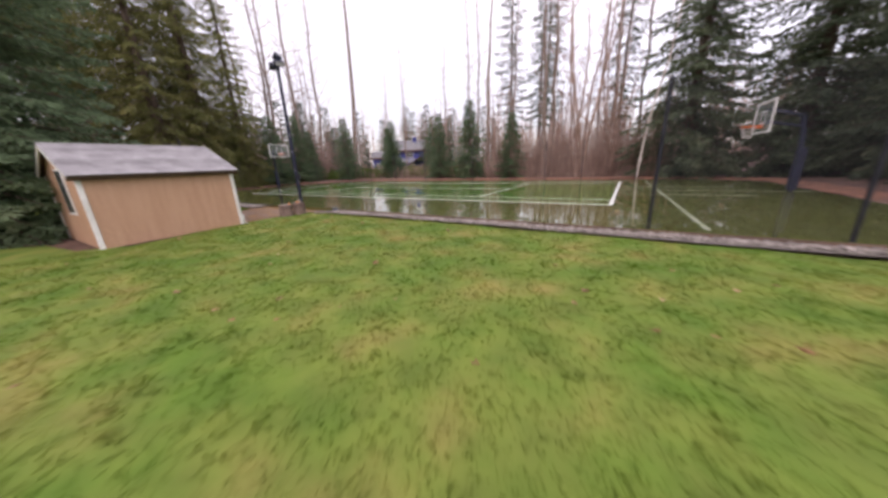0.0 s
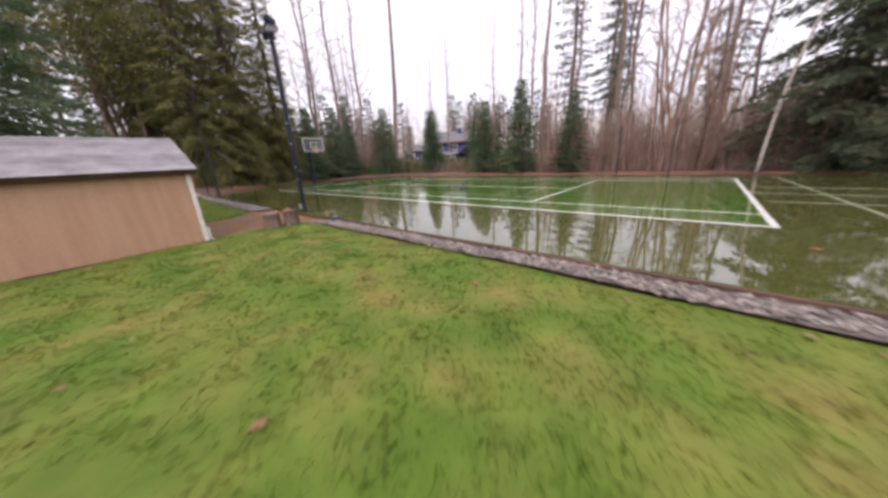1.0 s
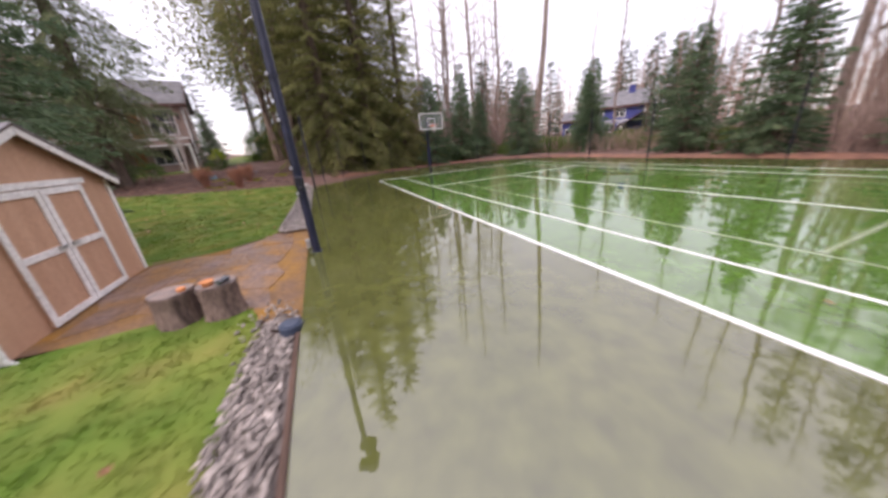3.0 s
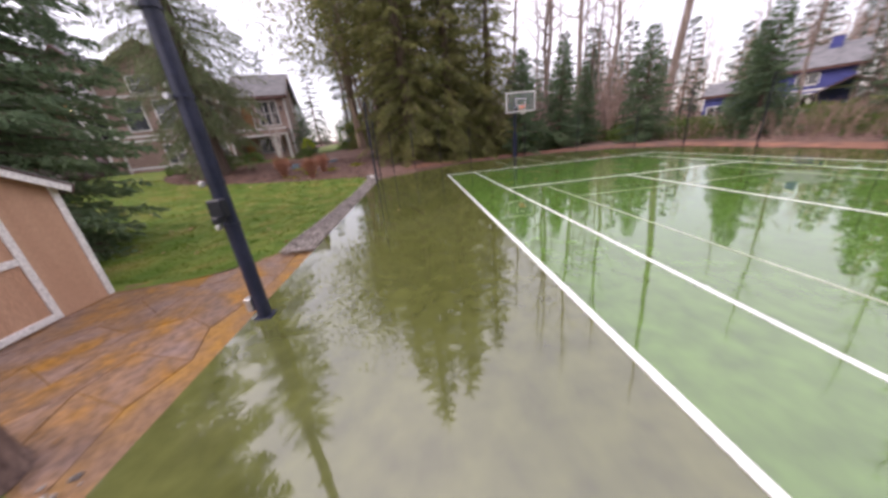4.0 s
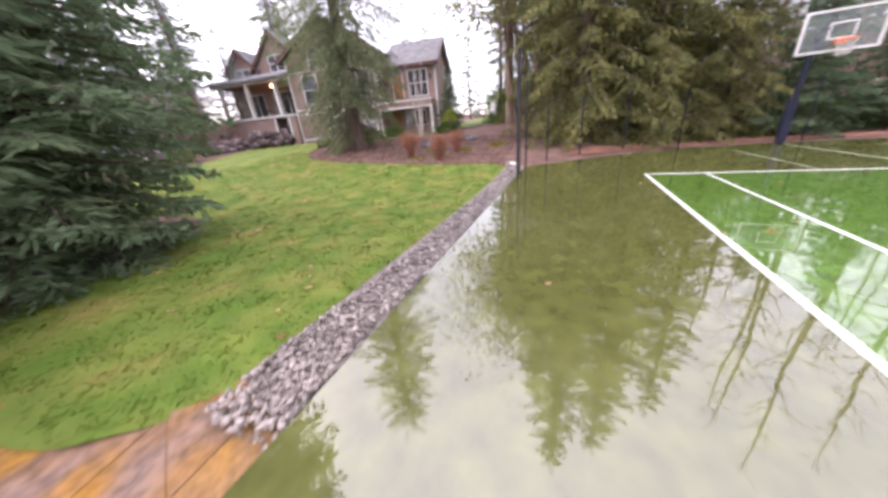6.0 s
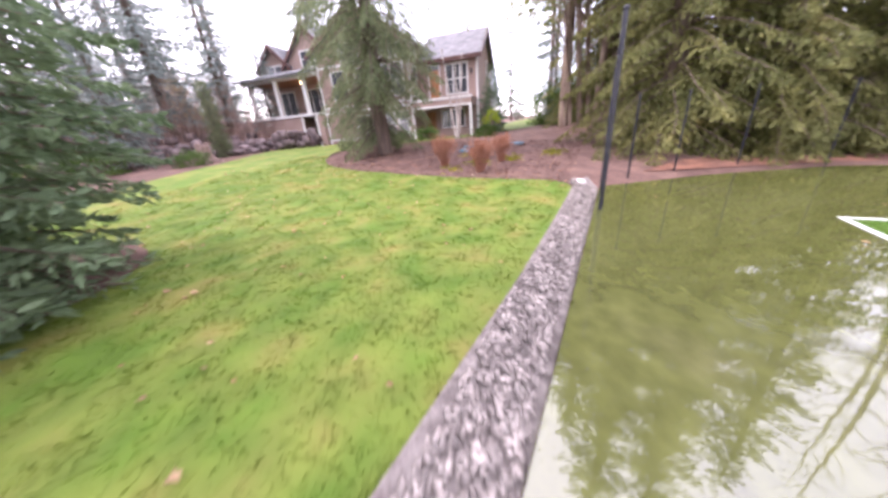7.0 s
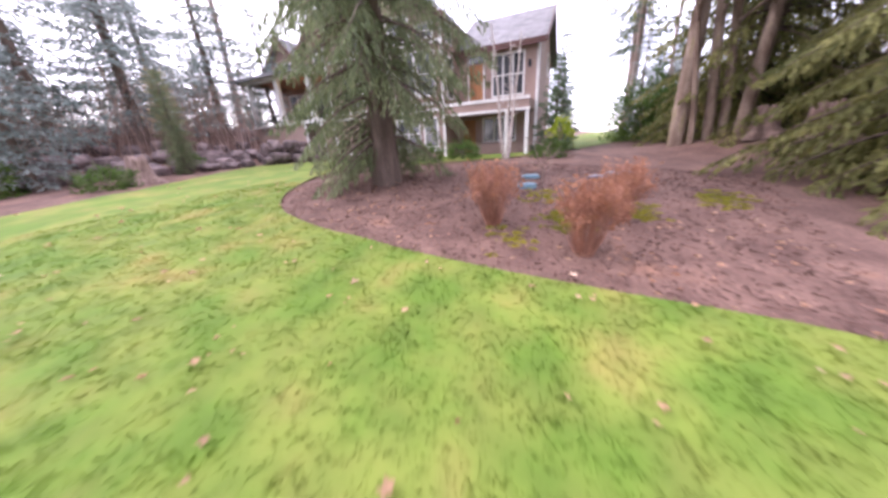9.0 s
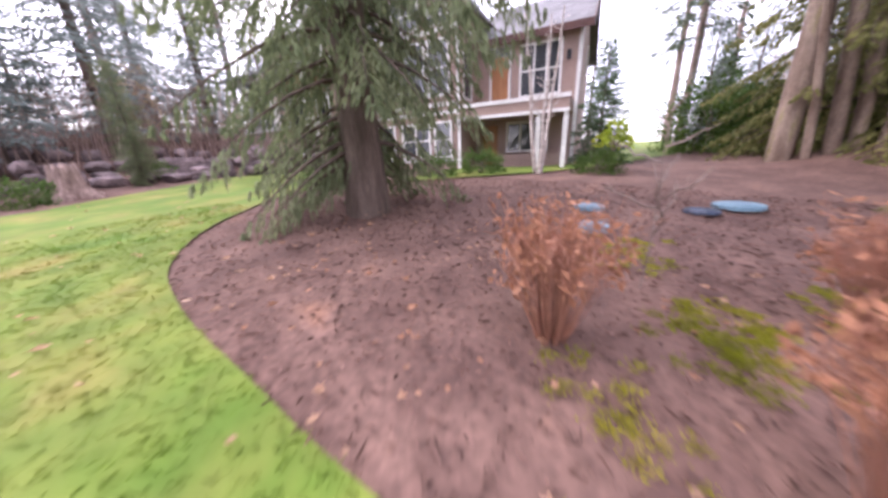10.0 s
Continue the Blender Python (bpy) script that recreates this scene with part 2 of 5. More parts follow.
M_GLOW.node_tree.nodes["Principled BSDF"].inputs["Emission Strength"].default_value = 6.0


# ---- building helpers ----
def part(name, bm, mat, parent=None, label="", smooth=False):
    me = bpy.data.meshes.new(name)
    bm.to_mesh(me)
    bm.free()
    me.materials.append(mat)
    if smooth:
        me.polygons.foreach_set("use_smooth", [True] * len(me.polygons))
    ob = new(name, me)
    ob.parent = parent
    if label:
        ob["label"] = label
    return ob


def arrays(name, verts, faces, mat, parent=None, smooth=False, label=""):
    """A mesh object from numpy arrays; faces all of one size."""
    verts, faces = np.asarray(verts, np.float32), np.asarray(faces, np.int32)
    me = bpy.data.meshes.new(name)
    me.vertices.add(len(verts))
    me.vertices.foreach_set("co", verts.ravel())
    k = faces.shape[1]
    me.loops.add(faces.size)
    me.loops.foreach_set("vertex_index", faces.ravel())
    me.polygons.add(len(faces))
    me.polygons.foreach_set("loop_start", np.arange(0, faces.size, k, dtype=np.int32))
    if smooth:
        me.polygons.foreach_set("use_smooth", np.ones(len(faces), bool))
    me.update(calc_edges=True)
    me.materials.append(mat)
    ob = new(name, me)
    ob.parent = parent
    if label:
        ob["label"] = label
    return ob


def empty(name, m, label, category, group="", kind=""):
    ob = new(name)
    ob.empty_display_size = 0.2
    ob.matrix_basis = m
    return tagged(ob, label, category, group, kind)


def box(bm, x0, x1, y0, y1, z0, z1, m=None, bevel=0.0):
    r = bmesh.ops.create_cube(bm, size=1.0, matrix=(m or Matrix()) @ Matrix.Translation(((x0 + x1) / 2, (y0 + y1) / 2, (z0 + z1) / 2)) @ Matrix.Diagonal((x1 - x0, y1 - y0, z1 - z0, 1)))
    if bevel:
        edges = {e for v in r["verts"] for e in v.link_edges}
        bmesh.ops.bevel(bm, geom=list(edges), offset=bevel, segments=1, affect="EDGES")
    return bm


def boxed(name, dims, mat, parent=None, label="", m=None, bevel=0.0):
    return part(name, box(bmesh.new(), *dims, m=m, bevel=bevel), mat, parent, label)


def prism(name, outline, depth0, depth1, mat, parent=None, label="", m=None):
    """An outline in x, z pushed from y = depth0 to depth1."""
    bm = bmesh.new()
    a = [bm.verts.new((x, depth0, z)) for x, z in outline]
    b = [bm.verts.new((x, depth1, z)) for x, z in outline]
    bm.faces.new(a)
    bm.faces.new(b[::-1])
    for i in range(len(a)):
        j = (i + 1) % len(a)
        bm.faces.new((a[j], a[i], b[i], b[j]))
    bmesh.ops.recalc_face_normals(bm, faces=bm.faces)
    if m:
        bmesh.ops.transform(bm, matrix=m, verts=bm.verts)
    return part(name, bm, mat, parent, label)


def tube_arrays(points, radii, sides=6):
    """Verts and quads of a tube along points."""
    p, r = np.asarray(points, float), np.asarray(radii, float)
    d = np.gradient(p, axis=0)
    d /= np.linalg.norm(d, axis=1)[:, None] + 1e-9
    up = np.where(np.abs(d[:, 2:3]) > 0.9, np.array([[1.0, 0, 0]]), np.array([[0, 0, 1.0]]))
    s = np.cross(d, up)
    s /= np.linalg.norm(s, axis=1)[:, None] + 1e-9
    q = np.cross(s, d)
    a = np.arange(sides) * 2 * np.pi / sides
    v = p[:, None] + r[:, None, None] * (np.cos(a)[None, :, None] * s[:, None] + np.sin(a)[None, :, None] * q[:, None])
    n = len(p)
    i, j = np.meshgrid(np.arange(n - 1), np.arange(sides), indexing="ij")
    k = (j + 1) % sides
    f = np.stack([i * sides + j, i * sides + k, (i + 1) * sides + k, (i + 1) * sides + j], -1).reshape(-1, 4)
    return v.reshape(-1, 3), f


def joined(pieces):
    vs, fs, n = [], [], 0
    for v, f in pieces:
        vs.append(v)
        fs.append(f + n)
        n += len(v)
    return np.concatenate(vs), np.concatenate(fs)


def tube(name, points, radii, mat, parent=None, sides=8, label=""):
    v, f = tube_arrays(points, radii, sides)
    return arrays(name, v, f, mat, parent, True, label)


def leaf_quads(base, tip, width, rng):
    """Pointed leaves from base to tip, as one quad each."""
    d = tip - base
    side = np.cross(d, rng.normal(size=d.shape))
    side *= width[:, None] / (np.linalg.norm(side, axis=1)[:, None] + 1e-9) / 2
    mid = base + d * 0.45
    v = np.stack([base, mid + side, tip, mid - side], 1).reshape(-1, 3)
    return v, np.arange(len(v)).reshape(-1, 4)


# ---- the lie of the land ----
def step(a, b, x):
    k = min(max((x - a) / (b - a), 0.0), 1.0)
    return k * k * (3 - 2 * k)


COURT = [(6.5, -3.62), (6.5, 11.2), (3.6, 13.4), (-24.6, 13.9), (-28.4, 11.8), (-29.9, 8.2), (-30.2, 5.2), (-29.9, 2.3), (-28.3, -0.8), (-26.2, -3.62)]


def inside(poly, x, y):
    hit = False
    for i in range(len(poly)):
        (x0, y0), (x1, y1) = poly[i - 1], poly[i]
        if (y0 > y) != (y1 > y) and x < (x1 - x0) * (y - y0) / (y1 - y0) + x0:
            hit = not hit
    return hit


def edge_distance(poly, x, y):
    best = 1e9
    for i in range(len(poly)):
        (x0, y0), (x1, y1) = poly[i - 1], poly[i]
        dx, dy = x1 - x0, y1 - y0
        k = min(max(((x - x0) * dx + (y - y0) * dy) / (dx * dx + dy * dy), 0), 1)
        best = min(best, math.hypot(x - x0 - k * dx, y - y0 - k * dy))
    return best


def ground_z(x, y):
    p = 0.75 - 0.146 * (x + 26.8) - 0.11 * (y + 9.06)
    p = 0.25 * math.log1p(math.exp(min(p, 12) / 0.25)) if p < 10 else p
    z = 1.75 * math.tanh(p / 1.75) - 0.15
    # the bank north and east of the court, and the rise towards the woods
    z = z * step(6, -3, y) + 0.06 * step(-3, 6, y)
    z += 1.7 * step(15, 50, y) + 1.2 * step(7.5, 20, x) * step(-8, 2, y)
    z += 2.6 * step(-24.5, -34, y)
    # the root mound under the maple
    z += 0.55 * math.exp(-((x + 38.4) ** 2 + (y + 4.0) ** 2) / 5.5)
    z += 1.0 * step(-34, -60, x) * step(8, -2, y)
    if -33 < x < 10 and -7 < y < 18:
        d = edge_distance(COURT, x, y)
        if inside(COURT, x, y):
            z = -0.17
        elif d < 0.9:
            lo = -0.17 if y < -3.6 else -0.02
            z = lo + (z - lo) * step(0.0, 0.9, d)
    return z


def draped(name, outline, lift, mat, kind, label, category, cell=0.5, parent=None, rough=0.0, rounds=0):
    """A sheet with that outline laid over the land."""
    from mathutils.geometry import delaunay_2d_cdt
    for _ in range(rounds):
        outline = [q for a, b in zip(outline, outline[1:] + outline[:1]) for q in ((a[0] * 0.78 + b[0] * 0.22, a[1] * 0.78 + b[1] * 0.22), (a[0] * 0.22 + b[0] * 0.78, a[1] * 0.22 + b[1] * 0.78))]
    pts, n = [], len(outline)
    for i in range(n):
        a, b = Vector(outline[i]), Vector(outline[(i + 1) % n])
        k = max(1, int((b - a).length / cell))
        pts += [a.lerp(b, j / k) for j in range(k)]
    edges = [(i, (i + 1) % len(pts)) for i in range(len(pts))]
    xs, ys = [p[0] for p in outline], [p[1] for p in outline]
    x = min(xs)
    rng = random.Random(name)
    inner = []
    while x < max(xs):
        y = min(ys)
        while y < max(ys):
            q = (x + rng.uniform(-0.15, 0.15) * cell, y + rng.uniform(-0.15, 0.15) * cell)
            if inside(outline, *q) and edge_distance(outline, *q) > cell * 0.4:
                inner.append(Vector(q))
            y += cell
        x += cell
    co, _, faces, *_ = delaunay_2d_cdt(pts + inner, edges, [], 1, 1e-5)
    v = [(c.x, c.y, ground_z(c.x, c.y) + lift + rough * (noise.noise((c.x * 0.7, c.y * 0.7, 0)) + 0.6 * noise.noise((c.x * 2.3, c.y * 2.3, 4)))) for c in co]
    top = [f for f in faces if inside(outline, sum(co[i].x for i in f) / 3, sum(co[i].y for i in f) / 3)]
    ob = arrays(name, v, np.array([f for f in top if len(f) == 3]), mat, parent, True)
    if ob.data.polygons[0].normal.z < 0:
        ob.data.flip_normals()
    tagged(ob, label, category, kind=kind)
    return ob


# outlines of the two lawns
LAWN_A = [(12, -4.2), (2, -4.25), (-4, -4.08), (-8.5, -4.06), (-9.8, -4.08), (-10.45, -4.3), (-10.65, -4.9), (-10.6, -6.0), (-10.5, -6.7), (-10.1, -10.1), (-13.2, -10.6), (-14.2, -14), (-13, -24), (12, -24)]
LAWN_B = [(-14.7, -4.42), (-16.3, -4.30), (-20, -4.25), (-25.6, -4.22), (-26.1, -4.6), (-26.1, -5.4), (-25.6, -7.6), (-25.3, -9.5), (-25.2, -11), (-25.13, -12.1), (-25.2, -13.3), (-25.6, -14.3), (-26.4, -15.3), (-28.5, -16.8), (-31.5, -17.4), (-34.0, -17.6), (-34.2, -22), (-31.8, -23.6), (-29.5, -24.4), (-27.5, -22.7), (-24.6, -20.6), (-23.4, -20.3), (-20.75, -19.5), (-18.9, -19.2), (-16, -19.5), (-14.3, -18), (-13.6, -9.5), (-13.7, -6.8), (-13.9, -5.3), (-14.3, -4.75)]


# ---- ground ----
def graded(lo, hi, cell, reach):
    mid = list(np.arange(lo, hi + 1e-6, cell))
    out, s = [], cell
    a = mid[0]
    while a > lo - reach:
        s *= 1.35
        a -= s
        out.insert(0, a)
    b, s = mid[-1], cell
    end = []
    while b < hi + reach:
        s *= 1.35
        b += s
        end.append(b)
    return out + mid + end


gx, gy = graded(-55, 18, 0.7, 1500), graded(-36, 34, 0.7, 1500)


def ground_sheet(x, y):
    z = ground_z(x, y)
    if inside(COURT, x, y):
        return z
    for lawn in (LAWN_A, LAWN_B):
        if inside(lawn, x, y) and edge_distance(lawn, x, y) > 0.75:
            return z - 0.12
    return z + 0.05 * noise.noise((x * 0.5, y * 0.5, 1))


gv = [(x, y, ground_sheet(x, y)) for x in gx for y in gy]
ny = len(gy)
gi, gj = np.meshgrid(np.arange(len(gx) - 1), np.arange(ny - 1), indexing="ij")
gf = np.stack([gi * ny + gj, (gi + 1) * ny + gj, (gi + 1) * ny + gj + 1, gi * ny + gj + 1], -1).reshape(-1, 4)
ground = arrays("ground", gv, gf, M_FLOOR, None, True)
tagged(ground, "reddish brown bark mulch and forest floor", "ground", kind="structure")

# ---- sport court ----
bm = bmesh.new()
vs = [bm.verts.new((x, y, 0)) for x, y in COURT]
f = bm.faces.new(vs)
bmesh.ops.recalc_face_normals(bm, faces=bm.faces)
r = bmesh.ops.extrude_face_region(bm, geom=[f])
bmesh.ops.translate(bm, vec=(0, 0, -0.12), verts=[v for v in r["geom"] if isinstance(v, bmesh.types.BMVert)])
bmesh.ops.recalc_face_normals(bm, faces=bm.faces)
court = part("court", bm, M_COURT_OUT)
tagged(court, "rain-wet olive green sport court with tennis lines", "sport court", kind="structure")
L, W = 23.77, 10.97
boxed("playing_surface", (-L, 0, 0, W, -0.05, 0.004), M_COURT_IN, court, "brighter green wet tennis court paint")


def line(x0, y0, x1, y1, w=0.05, mat=None, z=0.008):
    d = Vector((x1 - x0, y1 - y0, 0))
    m = Matrix.Translation((x0, y0, 0)) @ Matrix.Rotation(math.atan2(d.y, d.x), 4, "Z")
    return boxed("court_line", (0, d.length, -w / 2, w / 2, -0.01, z), mat or M_LINE, court, m=m)


for y, w in ((0.03, 0.075), (1.37, 0.06), (W - 1.37, 0.06), (W, 0.06)):
    line(-L, y, 0, y, w)
line(-0.04, 0, -0.04, W, 0.12, None, 0.010)
line(-L + 0.03, 0, -L + 0.03, W, 0.08, None, 0.010)
line(-L + 5.485, 1.37, -L + 5.485, W - 1.37, 0.06, None, 0.010)
line(-5.485, 1.37, -5.485, W - 1.37, 0.07, None, 0.010)
line(-L + 5.485, W / 2, -5.485, W / 2, 0.06, None, 0.0095)
line(-L, W / 2, -29.4, W / 2, 0.08, M_FAINT)
line(0, W / 2, 6.3, W / 2 - 0.1, 0.05, M_FAINT)
line(-18.3, 2.55, -5.3, 2.4, 0.05, M_FAINT, 0.0065)
line(-18.3, 8.4, -5.3, 8.5, 0.05, M_FAINT, 0.0065)
line(-16.1, 2.5, -16.1, 8.4, 0.05, M_FAINT, 0.0065)
line(-7.6, 2.5, -7.6, 8.4, 0.05, M_FAINT, 0.0065)
line(-28.5, 3.6, -24.0, 3.6, 0.05, M_FAINT)
line(-28.5, 7.3, -24.0, 7.3, 0.05, M_FAINT)
line(1.3, 12.6, 1.9, -3.3, 0.10, M_FAINT)
line(0.2, 3.6, 4.4, 3.6, 0.05, M_FAINT)
line(0.2, 7.3, 4.4, 7.3, 0.05, M_FAINT)

# the timber edging, the gravel strips and the paving
for x0, x1 in ((-9.3, -4.4), (-4.38, 0.6), (0.62, 6.4)):
    e = boxed("timber_edging", (x0, x1, -3.68, -3.63, -0.2, -0.005), M_TIMBER, bevel=0.01)
    tagged(e, "wet brown landscape timber edging the court", "edging", kind="structure")
draped("gravel_bed", [(-9.5, -3.68), (7.5, -3.68), (7.5, -4.15), (2, -4.25), (-4, -4.08), (-9.4, -4.1)], 0.09, M_GRIT, "structure", "grey gravel drainage strip beside the court", "gravel strip")
draped("gravel_bed", [(-14.6, -3.64), (-26.2, -3.64), (-26.8, -4.0), (-26.2, -4.3), (-20, -4.32), (-14.9, -4.45)], 0.08, M_GRIT, "structure", "grey gravel drainage strip beside the lawn", "gravel strip")


def pebbles(name, spots, size, mat, label, category):
    """Loose rounded stones, joined: octahedra pulled out of shape, with shared edges."""
    rng = np.random.default_rng(5)
    o = np.array([(1, 0, 0), (-1, 0, 0), (0, 1, 0), (0, -1, 0), (0, 0, 1), (0, 0, -1), (0.62, 0.62, 0.5), (-0.62, 0.62, 0.5), (-0.62, -0.62, 0.5), (0.62, -0.62, 0.5)], float)
    tri = np.array([(4, 6, 7), (4, 7, 8), (4, 8, 9), (4, 9, 6), (0, 2, 6), (2, 7, 6), (2, 1, 7), (1, 8, 7), (1, 3, 8), (3, 9, 8), (3, 0, 9), (0, 6, 9), (5, 2, 0), (5, 1, 2), (5, 3, 1), (5, 0, 3)])
    n = len(spots)
    s = rng.uniform(size[0], size[1], n)[:, None, None] * rng.uniform(0.55, 1.15, (n, 1, 3)) * np.array([1, 1, 0.7])
    v = o[None] * s * rng.uniform(0.8, 1.15, (n, len(o), 1))
    a = rng.uniform(0, 6.28, n)
    c, d = np.cos(a)[:, None], np.sin(a)[:, None]
    x, y = v[..., 0] * c - v[..., 1] * d, v[..., 0] * d + v[..., 1] * c
    v = np.stack([x, y, v[..., 2]], -1) + np.asarray(spots)[:, None]
    f = tri[None] + (np.arange(n) * len(o))[:, None, None]
    ob = arrays(name, v.reshape(-1, 3), f.reshape(-1, 3), mat, None, True)
    return tagged(ob, label, category, kind="stuff")


rng = np.random.default_rng(3)
spots = []
for x0, x1, y0, y1, n in ((-9.5, 7, -4.14, -3.70, 7200), (-26.4, -14.5, -4.38, -3.7, 7400)):
    for x, y in zip(rng.uniform(x0, x1, n), rng.uniform(y0, y1, n)):
        if not inside(LAWN_B, x, y):
            spots.append((x, y + 0.03 * math.sin(x * 1.7), ground_z(x, y) + rng.uniform(0.085, 0.13)))
for x, y in zip(rng.normal(-9.75, 0.3, 220), rng.normal(-3.95, 0.16, 220)):
    spots.append((x, y, ground_z(x, y) + rng.uniform(0.03, 0.08)))
pebbles("gravel", spots, (0.017, 0.04), M_GRAVEL, "grey and brown loose river gravel", "gravel")

PAVED = [(-9.55, -3.64), (-14.75, -3.64), (-15.0, -4.4), (-14.5, -4.75), (-14.15, -5.2), (-13.95, -6.8), (-13.3, -6.85), (-10.6, -6.68), (-10.6, -5.3), (-10.35, -4.5), (-9.9, -4.0)]
paving = draped("paving", PAVED, 0.036, M_JOINT, "structure", "wet flagstone paving with orange brown moss", "paving", 0.35)

# ---- lawns ----
draped("lawn", LAWN_A, 0.04, M_LAWN, "structure", "mossy green lawn with yellowing patches", "lawn", 0.4, rough=0.03, rounds=1)
draped("lawn", LAWN_B, 0.04, M_LAWN, "structure", "bright green mown lawn with fallen leaves", "lawn", 0.4, rough=0.03, rounds=2)
draped("lawn", [(-31.0, -15.4), (-32.8, -13.9), (-35.5, -11.6), (-40.6, -9.4), (-49, -5.6), (-60, -6), (-60, -12), (-44, -13.4), (-40.5, -12.2), (-36.5, -12.4), (-35.6, -15.9), (-34.2, -16.2)], 0.05, M_LAWN, "structure", "green lawn strip beside the house", "lawn", 0.6, rounds=1)
draped("mulch_bed", [(-13.6, -11.2), (-14.6, -10.0), (-15.9, -9.5), (-17.1, -9.8), (-18.2, -10.8), (-18.5, -11.8), (-18.2, -13.5), (-17, -14.6), (-15, -14.6), (-13.8, -13)], 0.085, M_FLOOR, "structure", "brown mulch ring under the conifer", "mulch bed", 0.4, rounds=1)
draped("leaf_litter", [(-25.6, 14.0), (-28.9, 12.2), (-30.5, 8.2), (-30.8, 5.2), (-30.4, 2.0), (-28.8, -1.2), (-28.0, -2.5), (-30.4, -1.0), (-31.8, 2.5), (-32.2, 5.5), (-31.8, 9), (-30, 13), (-26, 15.2), (-15, 15.2), (4, 14.8), (7.6, 12), (7.8, -3), (6.62, -3.5), (6.62, 11.3), (3.7, 13.55)], 0.02, M_LITTER, "structure", "red brown needle litter along the court edge", "leaf litter", 0.5, rough=0.02)

# grass blades, in short tufts, thickest near the walk
rng = np.random.default_rng(11)
pts = []
for poly, box4, n in ((LAWN_A, (-10.5, 5, -15, -4.1), 58000), (LAWN_B, (-27, -14, -17, -4.4), 52000)):
    xs, ys = rng.uniform(box4[0], box4[1], n), rng.uniform(box4[2], box4[3], n)
    pts += [(x, y, ground_z(x, y) + 0.036 + 0.03 * (noise.noise((x * 0.7, y * 0.7, 0)) + 0.6 * noise.noise((x * 2.3, y * 2.3, 4)))) for x, y in zip(xs, ys) if inside(poly, x, y)]
pts = np.repeat(np.array(pts), 3, 0)
pts[:, :2] += rng.normal(0, 0.02, (len(pts), 2))
lean = rng.normal(0, 0.95, (len(pts), 2))
clump = 0.5 + 0.25 * np.sin(pts[:, 0] * 7.1 + 2 * np.sin(pts[:, 1] * 3.3)) + 0.25 * np.sin(pts[:, 1] * 8.3 + 2 * np.sin(pts[:, 0] * 2.7))
hgt = rng.uniform(0.011, 0.027, len(pts)) * (0.7 + 0.9 * clump)
tips = pts + np.stack([lean[:, 0] * hgt, lean[:, 1] * hgt, hgt], 1)
v, f = leaf_quads(pts, tips, rng.uniform(0.008, 0.014, len(pts)), rng)
tagged(arrays("grass", v, f, M_BLADE), "short green grass blades of the lawn", "grass", kind="stuff")


